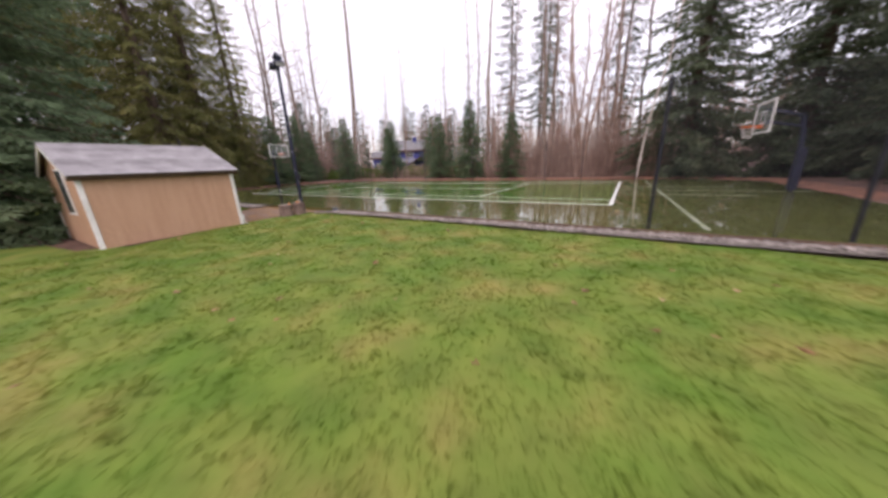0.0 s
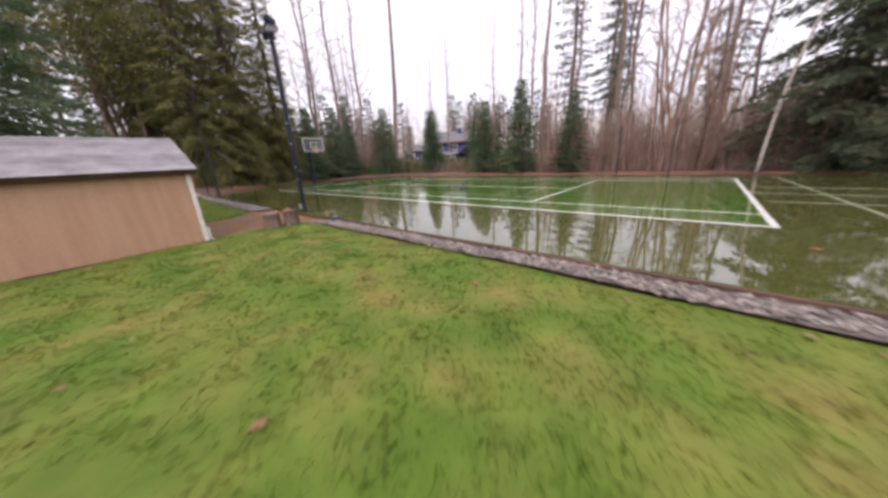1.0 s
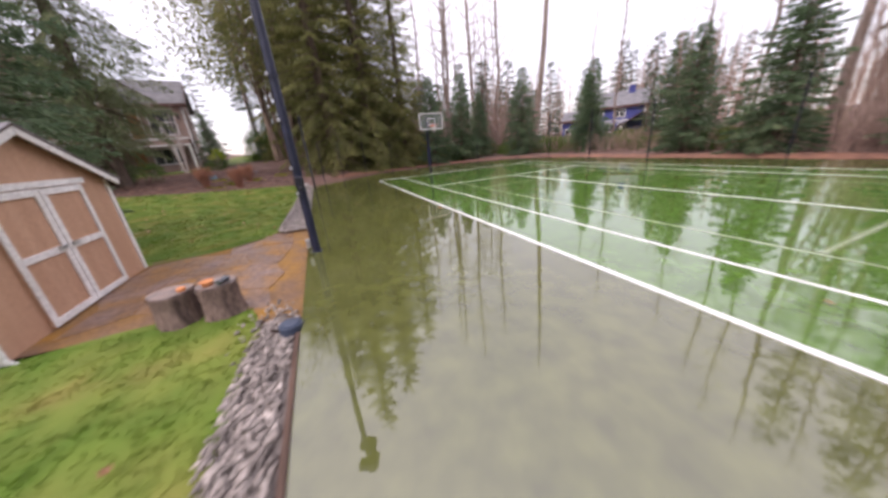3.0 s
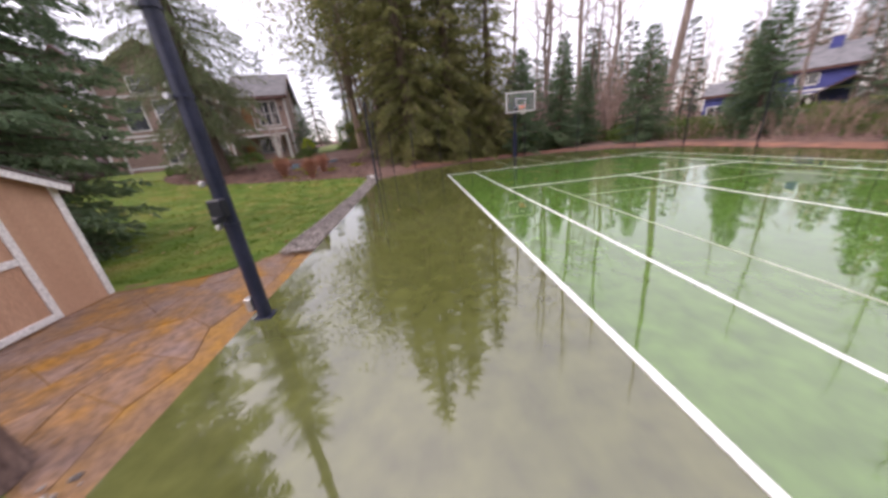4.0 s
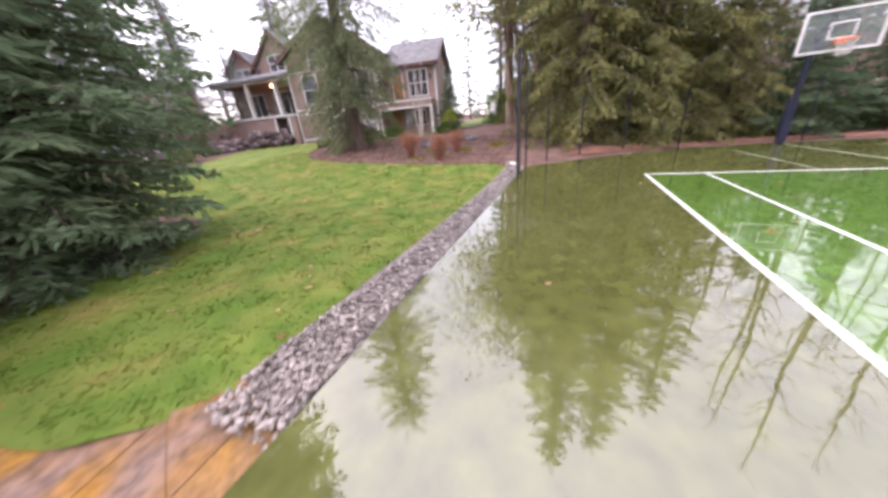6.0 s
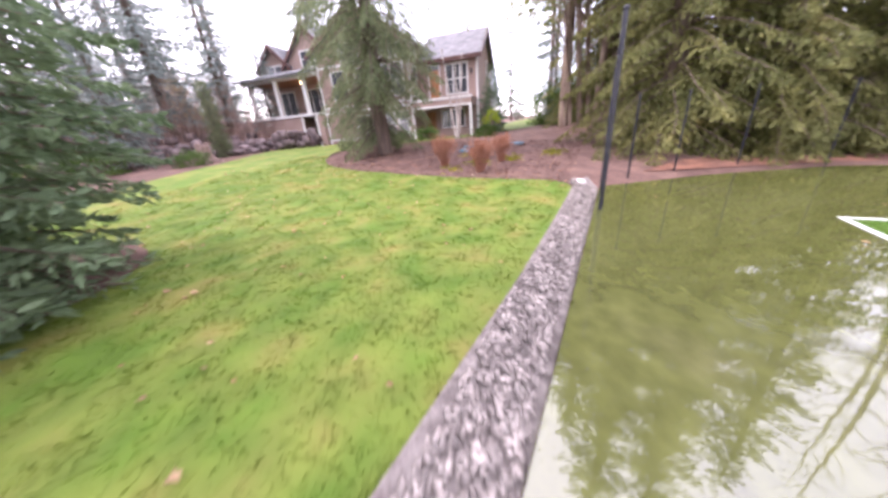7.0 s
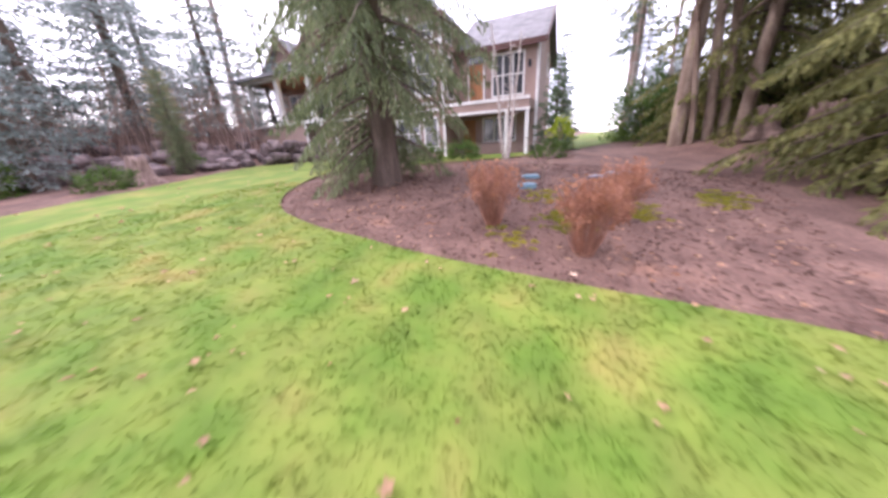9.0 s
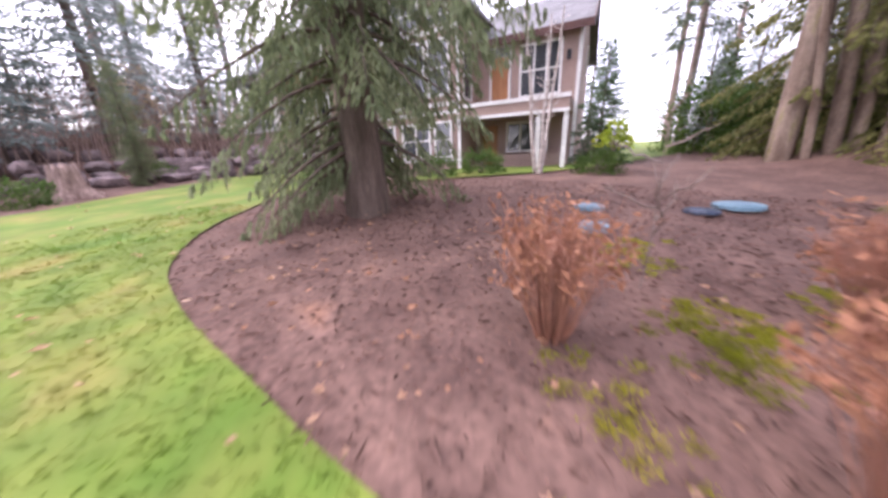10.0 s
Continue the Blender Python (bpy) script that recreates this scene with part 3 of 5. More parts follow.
# ---- trees ----
def conifer(name, height, radius, seed, leaf_mat, label, foot=0.4, boughs=110, droop=0.25, hang=0.0, leaf=0.26, wide=0.07, gap=0.16, bare=0.0, power=0.8, trunk=None, bark=None, strands=3, up=0.25, category="conifer tree", opening=None, low=1.0, even=(0.6, 1.1), skirt=(0.75, 0.12)):
    """A trunk with whorled, sagging boughs, each feathered with twigs of needles. hang: how far the twigs droop."""
    rng = np.random.default_rng(seed)
    tree = empty(name, Matrix(), label, category)
    tr = trunk or height * 0.016
    hs = np.linspace(-0.25, height, 9)
    sway = rng.normal(0, 0.02 * height / 10, (9, 2)).cumsum(0)
    line_pts = np.column_stack([sway, hs])
    rad = tr * (1 - np.clip(hs, 0, None) / height) ** 0.8 + 0.015
    rad[0] *= 1.35
    limbs = []
    bases, tips_, wid = [], [], []
    t0 = bare
    for i in range(boughs):
        k = (i + rng.uniform(0, 1)) / boughs
        h = foot + (height - foot - 0.15) * (t0 + (1 - t0) * k ** low)
        q = (h - foot) / (height - foot)
        ln = radius * max(0.04, (1 - q)) ** power * rng.uniform(*even) + 0.12
        if q < skirt[1]:
            ln *= skirt[0] + (1 - skirt[0]) * q / skirt[1]
        a = i * 2.39996 + rng.normal(0, 0.4)
        if opening and h < opening[1] and math.cos(a - opening[0]) > 0.4:
            continue
        n = max(3, int(ln / gap))
        s = np.linspace(0, 1, n + 1)
        out = s * ln * 0.97
        rise = ln * (up * (q - 0.25) * s - droop * s ** 2 * (1.25 - q) + 0.10 * s ** 3)
        x0 = np.array([np.interp(h, hs, line_pts[:, 0]), np.interp(h, hs, line_pts[:, 1]), h])
        wob = rng.normal(0, 0.03, n + 1).cumsum()
        p = x0 + np.column_stack([out * np.cos(a + wob * 0.4), out * np.sin(a + wob * 0.4), rise])
        limbs.append(tube_arrays(p[:: max(1, n // 4)], np.linspace(max(0.012, tr * 0.16 * (1 - q)), 0.004, len(p[:: max(1, n // 4)])), 4))
        fwd = np.array([np.cos(a), np.sin(a), 0])
        lat = np.array([-np.sin(a), np.cos(a), 0])
        st = s[max(1, int(n * 0.15)):]
        pp = p[max(1, int(n * 0.15)):]
        for side in (-1, 1):
            tl = (0.55 * ln * (1 - st) ** 0.7 * np.minimum(1, st * 3) * 0.7 + leaf * 0.7) * rng.uniform(0.6, 1.15, len(st))
            tl = np.minimum(tl, 1.1)
            d = lat * side * 0.8 + fwd * 0.6
            dirs = d + rng.normal(0, 0.16, (len(st), 3))
            dirs[:, 2] -= 0.1 + hang
            dirs /= np.linalg.norm(dirs, axis=1)[:, None]
            for j in range(strands):
                f0 = j / strands
                b = pp + dirs * (tl * f0)[:, None]
                b[:, 2] -= hang * 0.5 * tl * f0
                dd = dirs + rng.normal(0, 0.28, dirs.shape)
                dd[:, 2] -= hang * 0.9 * (0.4 + f0)
                dd /= np.linalg.norm(dd, axis=1)[:, None]
                e = b + dd * (leaf * rng.uniform(0.7, 1.4, len(st)) + tl / strands * 0.6)[:, None]
                bases.append(b)
                tips_.append(e)
                wid.append(wide * rng.uniform(0.6, 1.4, len(st)))
    tv, tf = tube_arrays(line_pts, rad, 9)
    arrays("trunk", tv, tf, bark or M_BARK, tree, True, "rough brown bark trunk")
    lv, lf = joined(limbs)
    arrays("branchwork", lv, lf, bark or M_BARK, tree, True)["kind"] = "stuff"
    v, f = leaf_quads(np.concatenate(bases), np.concatenate(tips_), np.concatenate(wid), rng)
    arrays("crown", v, f, leaf_mat, tree)
    return tree


def branching(name, height, seed, mat, label, spread=0.3, radius=0.16, count=22, first=0.35, lean=(0, 0), twigs=5, sides=7, stems=1, category="bare tree", bend=0.007, feet=None):
    """A leafless tree: one or more tapered stems, ascending limbs and fine twigs. feet: for each stem its foot x and y, lean and radius."""
    rng = np.random.default_rng(seed)
    tree = empty(name, Matrix(), label, category)
    limbs, twig = [], []
    for s in range(len(feet) if feet else stems):
        n = 10
        hs = np.linspace(-0.2, 1, n)
        hs[0] = -0.3 / height
        a0 = s * 2.4 + rng.uniform(0, 1)
        off = (0.0 if stems == 1 else 0.055) * height
        px = rng.normal(0, bend * height, (n, 2)).cumsum(0) + np.outer(np.clip(hs, 0, 1), np.array(lean) * height)
        px += np.outer(np.clip(hs, 0, 1) ** 0.8, (math.cos(a0) * off * 2.2, math.sin(a0) * off * 2.2))
        if feet:
            along = np.clip(hs, 0, 1)
            px = rng.normal(0, bend * height, (n, 2)).cumsum(0) * along[:, None] + np.column_stack([np.full(n, feet[s][0]), feet[s][1] + feet[s][2] * height * along ** 0.85])
            radius = feet[s][3]
        elif stems > 1:
            px += (math.cos(a0) * radius * 1.2, math.sin(a0) * radius * 1.2)
        hh = height * rng.uniform(0.8, 1.0) if stems > 1 else height
        p = np.column_stack([px, hs * hh])
        p[0, 2] = -0.3
        r = radius * (1 - np.clip(hs, 0, 1)) ** 0.75 + min(0.018, radius * 0.3)
        r[0] *= 1.5
        v, f = tube_arrays(p, r, sides)
        arrays("trunk", v, f, mat, tree, True)
        for i in range(count):
            k = first + (1 - first) * (i + rng.uniform()) / count
            x0 = np.array([np.interp(k, hs, p[:, c]) for c in range(3)])
            ln = height * spread * (1.08 - k) ** 0.7 * rng.uniform(0.4, 1.1)
            a = i * 2.4 + rng.normal(0, 0.5)
            el = rng.uniform(0.25, 0.95)
            m = 6
            t = np.linspace(0, 1, m)
            q = x0 + np.column_stack([t * ln * math.cos(a) * math.cos(el), t * ln * math.sin(a) * math.cos(el), t * ln * math.sin(el) + 0.12 * ln * t ** 2])
            q[1:] += rng.normal(0, 0.035 * ln, (m - 1, 3))
            rr = np.linspace(max(0.012, radius * 0.42 * (1 - k) + 0.01), 0.006, m)
            limbs.append(tube_arrays(q, rr, 5))
            for j in range(twigs):
                u = rng.uniform(0.25, 1)
                x1 = np.array([np.interp(u, t, q[:, c]) for c in range(3)])
                d = rng.normal(0, 1, 3) + np.array([math.cos(a), math.sin(a), 0.7])
                d /= np.linalg.norm(d)
                l2 = ln * rng.uniform(0.15, 0.45)
                w = np.array([x1, x1 + d * l2 * 0.5 + rng.normal(0, 0.04 * l2, 3), x1 + d * l2 + np.array([0, 0, 0.1 * l2])])
                twig.append(tube_arrays(w, [0.009, 0.006, 0.003], 3))
    if limbs:
        v, f = joined(limbs)
        arrays("branchwork", v, f, mat, tree, True)["kind"] = "stuff"
    if twig:
        v, f = joined(twig)
        arrays("twigwork", v, f, mat, tree)["kind"] = "stuff"
    return tree


def plant(tree, x, y, turn=0.0, size=1.0, dz=0.0, first=False, tilt=(0, 0), label=""):
    m = pose(x, y, ground_z(x, y) + dz, tilt[0], tilt[1], turn)
    if first:
        tree.matrix_basis = m @ Matrix.Diagonal((size, size, size, 1))
        return tree
    s = tree.scale.copy()
    tree.scale = (size, size, size)
    c = copy_thing(tree, m)
    tree.scale = s
    if label:
        c["label"] = label
    return c


# red cedars on the bank behind the west end of the court
cedar = conifer("cedar_tree", 28.0, 4.4, 21, M_CEDAR, "tall olive green western red cedar with drooping sprays", foot=0.4, boughs=290, droop=0.40, hang=0.5, leaf=0.15, wide=0.07, gap=0.15, power=0.5, strands=6, up=0.35, low=1.5, trunk=0.4, skirt=(0.95, 0.08))
plant(cedar, -32.6, -1.8, 10, 1.0, first=True)
for x, y, a, s in ((-33.2, 1.6, 160, 0.9), (-33.6, 4.6, 250, 0.7), (-40.2, -4.0, 200, 0.95), (-39.0, -0.6, 90, 0.9), (-37.5, 2.6, 300, 0.9)):
    plant(cedar, x, y, a, s)
# the weeping cypress before the house
cypress = conifer("cypress_tree", 21.0, 3.8, 33, M_CYPRESS, "weeping cypress with hanging grey green sprays and a stout trunk", foot=1.05, boughs=300, droop=0.5, hang=0.9, leaf=0.12, wide=0.042, gap=0.14, power=0.25, low=1.35, even=(0.55, 1.12), trunk=0.32, strands=9, up=0.5, bark=M_BARK, opening=(1.35, 2.7), skirt=(0.55, 0.2))
plant(cypress, -28.35, -13.25, 0, 1.0, first=True)
plant(cypress, -26.5, -24.4, 120, 0.2, label="small weeping cypress on the garden slope")
# the dense dark fir beside the lawn
fir = conifer("fir_tree", 28.0, 3.4, 44, M_FIR, "dense dark green fir with boughs to the ground", foot=0.12, boughs=640, droop=0.2, hang=0.12, leaf=0.15, wide=0.058, gap=0.115, power=0.10, strands=6, low=1.3, even=(0.78, 1.08))
plant(fir, -15.6, -11.15, 0, 1.04, first=True)
# spruces round the court
spruce = conifer("spruce_tree", 8.0, 2.5, 55, M_SPRUCE, "dark green young spruce at the court's edge", foot=0.3, boughs=150, droop=0.2, hang=0.15, leaf=0.15, wide=0.06, gap=0.11, power=0.85, strands=5)
plant(spruce, -32.4, 7.0, 0, 0.9, first=True)
for x, y, a, s in ((-33.0, 10.2, 40, 0.95), (-31.0, 15.6, 90, 0.95), (-25.0, 17.8, 130, 0.85), (-13.2, 15.8, 190, 0.92), (-8.9, 15.6, 240, 0.72), (-17.3, 16.6, 20, 0.8), (-21, 21, 60, 0.9), (-35.5, 13.5, 20, 0.8), (-28, 20.5, 310, 0.8), (-38.3, -11.3, 80, 0.55), (-45.5, -7.6, 30, 0.6)):
    plant(spruce, x, y, a, s)
hemlock = conifer("hemlock_tree", 20.0, 4.0, 66, M_HEMLOCK, "tall dark hemlock with wide sagging boughs", foot=0.2, boughs=290, droop=0.3, hang=0.25, leaf=0.18, wide=0.075, gap=0.15, power=0.7, strands=6, low=1.4)
plant(hemlock, 3.6, 16.2, 0, 1.12, first=True)
for x, y, a, s in ((8.6, 15.2, 100, 1.05), (11.2, 11.0, 200, 0.95), (11.6, 6.2, 280, 1.0), (11.0, 1.2, 30, 0.9), (10.8, -4.0, 130, 0.85), (13, 18, 60, 1.2), (14.5, 6, 90, 1.0)):
    plant(hemlock, x, y, a, s)
bluespruce = conifer("blue_spruce", 9.0, 2.4, 77, M_BLUE, "hazy blue green spruce on the garden slope", foot=0.5, boughs=130, droop=0.2, hang=0.2, leaf=0.18, wide=0.05, gap=0.16, power=0.8, strands=3)
plant(bluespruce, -22.3, -24.6, 0, 0.75, first=True)
for x, y, a, s in ((-26.6, -30.0, 50, 1.5), (-30.8, -31, 120, 1.3), (-21.2, -30.2, 200, 1.6), (-23.3, -28.6, 250, 1.3), (-16, -29, 20, 1.5), (-33.5, -29.5, 260, 0.9), (-12, -27, 80, 1.3), (-43.5, -8.2, 10, 0.6), (-46, -6.5, 70, 0.65), (-29, -36, 150, 1.5), (-18.5, -35, 30, 1.5), (-38, -28, 10, 1.4)):
    plant(bluespruce, x, y, a, s)
# thin tall firs with bare lower trunks, and far woods
thin = conifer("thin_fir", 22.0, 2.3, 88, M_FAR, "tall thin fir with sparse ragged crown", foot=1.0, boughs=85, droop=0.25, hang=0.3, leaf=0.26, wide=0.055, gap=0.17, bare=0.2, power=0.45, trunk=0.2, strands=4, bark=M_PALEBARK)
plant(thin, -12.0, 24, 0, 1.0, first=True)
rng = random.Random(9)
for x, y, s in ((-8, 21, 0.9), (-1, 21, 0.9), (-10, 32, 1.2), (-47, -9, 1.0), (-51, -4, 1.1), (-56, -10, 1.2), (-44.5, -3.2, 0.8), (-22, -36, 1.1), (-28, -38, 1.2), (-17, -37, 1.0), (-34, -36, 1.1), (-13, -34, 1.1), (-40, -30, 1.2), (-58, -1, 1.1), (-8, -33, 1.0)):
    plant(thin, x, y, rng.uniform(0, 360), s)
far = conifer("far_fir", 13.0, 2.8, 99, M_FAR, "distant grey green fir in the woods", foot=0.5, boughs=46, droop=0.2, hang=0.2, leaf=0.4, wide=0.11, gap=0.26, power=0.8, strands=4)
plant(far, -48, 34, 0, 0.9, first=True)
for i in range(110):
    a = radians(rng.uniform(20, 285))
    d = rng.uniform(52, 95)
    x, y = -12 + d * math.cos(a), 2 + d * math.sin(a)
    plant(far, x, y, rng.uniform(0, 360), rng.uniform(0.7, 1.15))
for i in range(46):
    a = radians(rng.uniform(112, 176))
    d = rng.uniform(36, 58)
    x, y = -12 + d * math.cos(a), 4 + d * math.sin(a)
    if not (-48 < x < -24 and 25 < y < 44):
        plant(far, x, y, rng.uniform(0, 360), rng.uniform(0.55, 1.0))
for x, y, s in ((-44, 24, 0.6), (-40, 20, 0.55), (-46, 29, 0.6), (-28, 36, 0.65), (-24.5, 31, 0.6), (-47, 16, 0.6), (-26, 26, 0.45), (-42, 10, 0.7), (-45, 5, 0.8), (-20, 34, 0.7)):
    plant(far, x, y, rng.uniform(0, 360), s)

# leafless trees
alder = branching("alder_tree", 29.0, 31, M_PALEBARK, "very tall leafless alder with pale trunk beyond the court", spread=0.2, radius=0.22, count=34, first=0.28, twigs=11)
plant(alder, -41.0, 11.9, 0, 1.0, first=True)
for x, y, a, s in ((-41.4, 13.2, 100, 0.95), (-38.6, 15.1, 200, 1.0), (-38.4, 17.0, 290, 0.9), (-42.5, 9.4, 40, 0.8)):
    plant(alder, x, y, a, s)
bare = branching("bare_tree", 21.0, 5, M_PALEBARK, "tall leafless alder with thin grey trunk", spread=0.16, radius=0.12, count=32, first=0.32, twigs=9)
plant(bare, -51, 18.5, 0, 1.0, first=True)
for x, y, a, s in ((-53, 16.5, 80, 1.05), (-49, 21, 150, 0.95), (-46.5, 22.5, 30, 1.0), (-5.9, 17.0, 210, 1.05), (-10.2, 20, 140, 0.9), (-1.5, 18.5, 270, 0.95), (-56, 26, 10, 1.1), (-40, 34, 230, 0.9), (-3, 27, 100, 1.1), (-15.5, 23, 60, 1.0), (-19, 27, 310, 1.05), (-7.5, 25, 20, 1.1), (0.5, 24, 170, 1.05), (-24, 29, 250, 0.95), (-30, 27, 90, 0.9), (-43, 19, 330, 0.95), (-47, -1.5, 45, 0.9), (-52, -7, 200, 1.0), (-19, -31, 140, 0.85)):
    plant(bare, x, y, a, s)
snag = branching("tall_snag", 30.0, 8, M_PALEBARK, "very tall straight trunk with few branches", spread=0.06, radius=0.32, count=18, first=0.6, twigs=7)
plant(snag, -33.6, 20.8, 0, 1.0, first=True)
for x, y, a, s in ((-13.0, 19.0, 70, 0.65), (-6.2, 15.8, 200, 0.6)):
    plant(snag, x, y, a, s)
maple = branching("maple_tree", 19.0, 12, M_MOSSBARK, "old many-stemmed maple with mossy grey trunks and ivy", spread=0.33, radius=0.16, count=16, first=0.2, twigs=8, bend=0.006, feet=((0, -0.95, 0.0, 0.29), (0.3, -0.4, -0.10, 0.09), (0, 0.1, -0.10, 0.16), (-0.2, 0.5, -0.08, 0.14), (0.1, 0.85, 0.02, 0.2)))
ivy_rng = np.random.default_rng(90)
iv = ivy_rng.normal(0, 1, (34000, 3)) * np.array([3.0, 3.0, 3.6]) + np.array([0, 0, 10.0])
iv = iv[np.abs(np.sin(iv[:, 0] * 1.3) + np.sin(iv[:, 1] * 1.5 + 1) + np.sin(iv[:, 2] * 1.1)) > 0.55]
iv = iv[iv[:, 2] > 6.0]
ivv, ivf = leaf_quads(iv, iv[:] + ivy_rng.normal(0, 0.15, iv.shape) - np.array([0, 0, 0.12]), ivy_rng.uniform(0.08, 0.16, len(iv)), ivy_rng)
arrays("ivy_leaves", ivv, ivf, M_CEDAR, maple, False, "olive ivy leaves up the limbs")
plant(maple, -37.9, -5.42, 0, 1.0, first=True)
redmaple = branching("vine_maple", 13.0, 14, M_REDBARK, "leafless reddish clump of slender stems", spread=0.2, radius=0.07, count=18, first=0.2, twigs=9, stems=7)
plant(redmaple, -3.2, 15.6, 0, 1.15, first=True)
for x, y, a, s in ((-10.8, 17.4, 50, 0.75), (-1.0, 16.6, 130, 0.8), (-19, 19.5, 220, 0.6), (-37, 17, 20, 0.6), (-13.8, -26.5, 100, 0.6)):
    plant(redmaple, x, y, a, s)
birch = branching("leaning_birch", 12.0, 17, M_WHITEBARK, "pale slender trunk leaning over the court", spread=0.12, radius=0.065, count=8, first=0.55, lean=(0.10, 0.06), twigs=4)
plant(birch, 0.9, 14.1, 0, 1.0, first=True)
whitebirch = branching("white_birch", 5.2, 19, M_WHITEBARK, "young white-stemmed birch clump before the deck", spread=0.2, radius=0.055, count=7, first=0.3, twigs=4, stems=3)
plant(whitebirch, -34.7, -12.35, 0, 1.0, first=True)


# brush under the north and east woods
def thicket(name, area, count, height, mat, label, seed):
    rng = np.random.default_rng(seed)
    pieces = []
    for i in range(count):
        x, y = rng.uniform(area[0], area[1]), rng.uniform(area[2], area[3])
        h = rng.uniform(*height)
        d = rng.normal(0, 0.22, 2) * h
        z = ground_z(x, y) - 0.05
        p = np.array([(x, y, z), (x + d[0] * 0.4, y + d[1] * 0.4, z + h * 0.6), (x + d[0], y + d[1], z + h)])
        pieces.append(tube_arrays(p, [0.016, 0.011, 0.004], 3))
        for j in range(3):
            q = p[1] + (p[2] - p[1]) * rng.uniform(-0.4, 0.8)
            e = q + rng.normal(0, 0.22, 3) * h * 0.5 + np.array([0, 0, 0.16 * h])
            pieces.append(tube_arrays(np.array([q, e]), [0.008, 0.003], 3))
    v, f = joined(pieces)
    return tagged(arrays(name, v, f, mat), label, "undergrowth", kind="stuff")


def woodland(name, ring, count, height, mat, label, seed):
    """Far leafless woods: thin stems with rising side branches, between two distances and two bearings."""
    rng = np.random.default_rng(seed)
    pieces = []
    for i in range(count):
        a, d = radians(rng.uniform(ring[2], ring[3])), rng.uniform(ring[0], ring[1])
        x, y = -14 + d * math.cos(a), 2 + d * math.sin(a)
        if -48 < x < -25 and 24 < y < 42:
            continue
        h, z = rng.uniform(*height), ground_z(x, y) - 0.1
        top = np.array([x + rng.normal(0, 0.04) * h, y + rng.normal(0, 0.04) * h, z + h])
        foot = np.array([x, y, z])
        pieces.append(tube_arrays(np.array([foot, (foot + top) / 2 + rng.normal(0, 0.12, 3), top]), [0.09, 0.06, 0.01], 3))
        for j in range(11):
            k = rng.uniform(0.25, 0.95)
            q = foot + (top - foot) * k
            b = rng.uniform(0, 6.28)
            ln = h * 0.22 * (1.15 - k) * rng.uniform(0.5, 1.2)
            e = q + np.array([math.cos(b) * ln, math.sin(b) * ln, ln * rng.uniform(0.5, 1.2)])
            pieces.append(tube_arrays(np.array([q, e]), [0.03, 0.008], 3))
    v, f = joined(pieces)
    return tagged(arrays(name, v, f, mat), label, "woods", kind="stuff")


woodland("leafless_woods", (44, 80, 55, 185), 900, (7, 15), M_REDBARK, "far reddish grey leafless woods beyond the court", 21)
thicket("brushwood", (-11.5, 3.0, 15.0, 21), 2300, (1.0, 4.3), M_REDBARK, "leafless reddish brown brush under the trees", 1)
thicket("brushwood", (-34, -11.5, 16.0, 25), 1800, (0.4, 1.6), M_REDBARK, "leafless reddish brown brush under the trees", 2)
thicket("brushwood", (-60, -36, 5, 24), 2600, (1.0, 6.0), M_REDBARK, "leafless reddish brown brush under the trees", 3)
thicket("brushwood", (-32, -9, -33, -27), 1200, (1.0, 4.0), M_REDBARK, "leafless brush on the garden slope", 4)


def mound(name, spread, height, count, leaf, wide, mat, label, seed, stems=8, category="shrub", droop=0.0, stem_mat=None):
    """A shrub: thin stems from one foot and leaves thick towards an uneven outer shell."""
    rng = np.random.default_rng(seed)
    ob = empty(name, Matrix(), label, category)
    pieces = []
    for i in range(stems):
        a, r = rng.uniform(0, 6.28), spread * rng.uniform(0.2, 0.75)
        e = np.array([math.cos(a) * r, math.sin(a) * r, height * rng.uniform(0.6, 0.95)])
        m = e * np.array([0.4, 0.4, 0.55]) + rng.normal(0, 0.03, 3)
        pieces.append(tube_arrays(np.array([(math.cos(a) * 0.05, math.sin(a) * 0.05, -0.1), m, e]), [0.014, 0.010, 0.004], 4))
    v, f = joined(pieces)
    arrays("stems", v, f, stem_mat or M_PALEBARK, ob, True)
    d = rng.normal(0, 1, (count, 3))
    d[:, 2] = np.abs(d[:, 2]) * 0.9
    d /= np.linalg.norm(d, axis=1)[:, None]
    lump = 1 + 0.28 * np.sin(d[:, 0] * 5 + seed) * np.sin(d[:, 1] * 6 + 1) + 0.15 * np.sin(d[:, 2] * 9 + seed)
    r = rng.uniform(0.55, 1.0, count) ** 0.6 * lump
    p = d * r[:, None] * np.array([spread, spread, height]) 
    p[:, 2] = np.maximum(p[:, 2], 0.03)
    n = d + rng.normal(0, 0.7, d.shape)
    n[:, 2] += 0.15 - droop
    n /= np.linalg.norm(n, axis=1)[:, None]
    v, f = leaf_quads(p, p + n * (leaf * rng.uniform(0.6, 1.3, count))[:, None], wide * rng.uniform(0.6, 1.3, count), rng)
    arrays("leaves", v, f, mat, ob)
    return ob


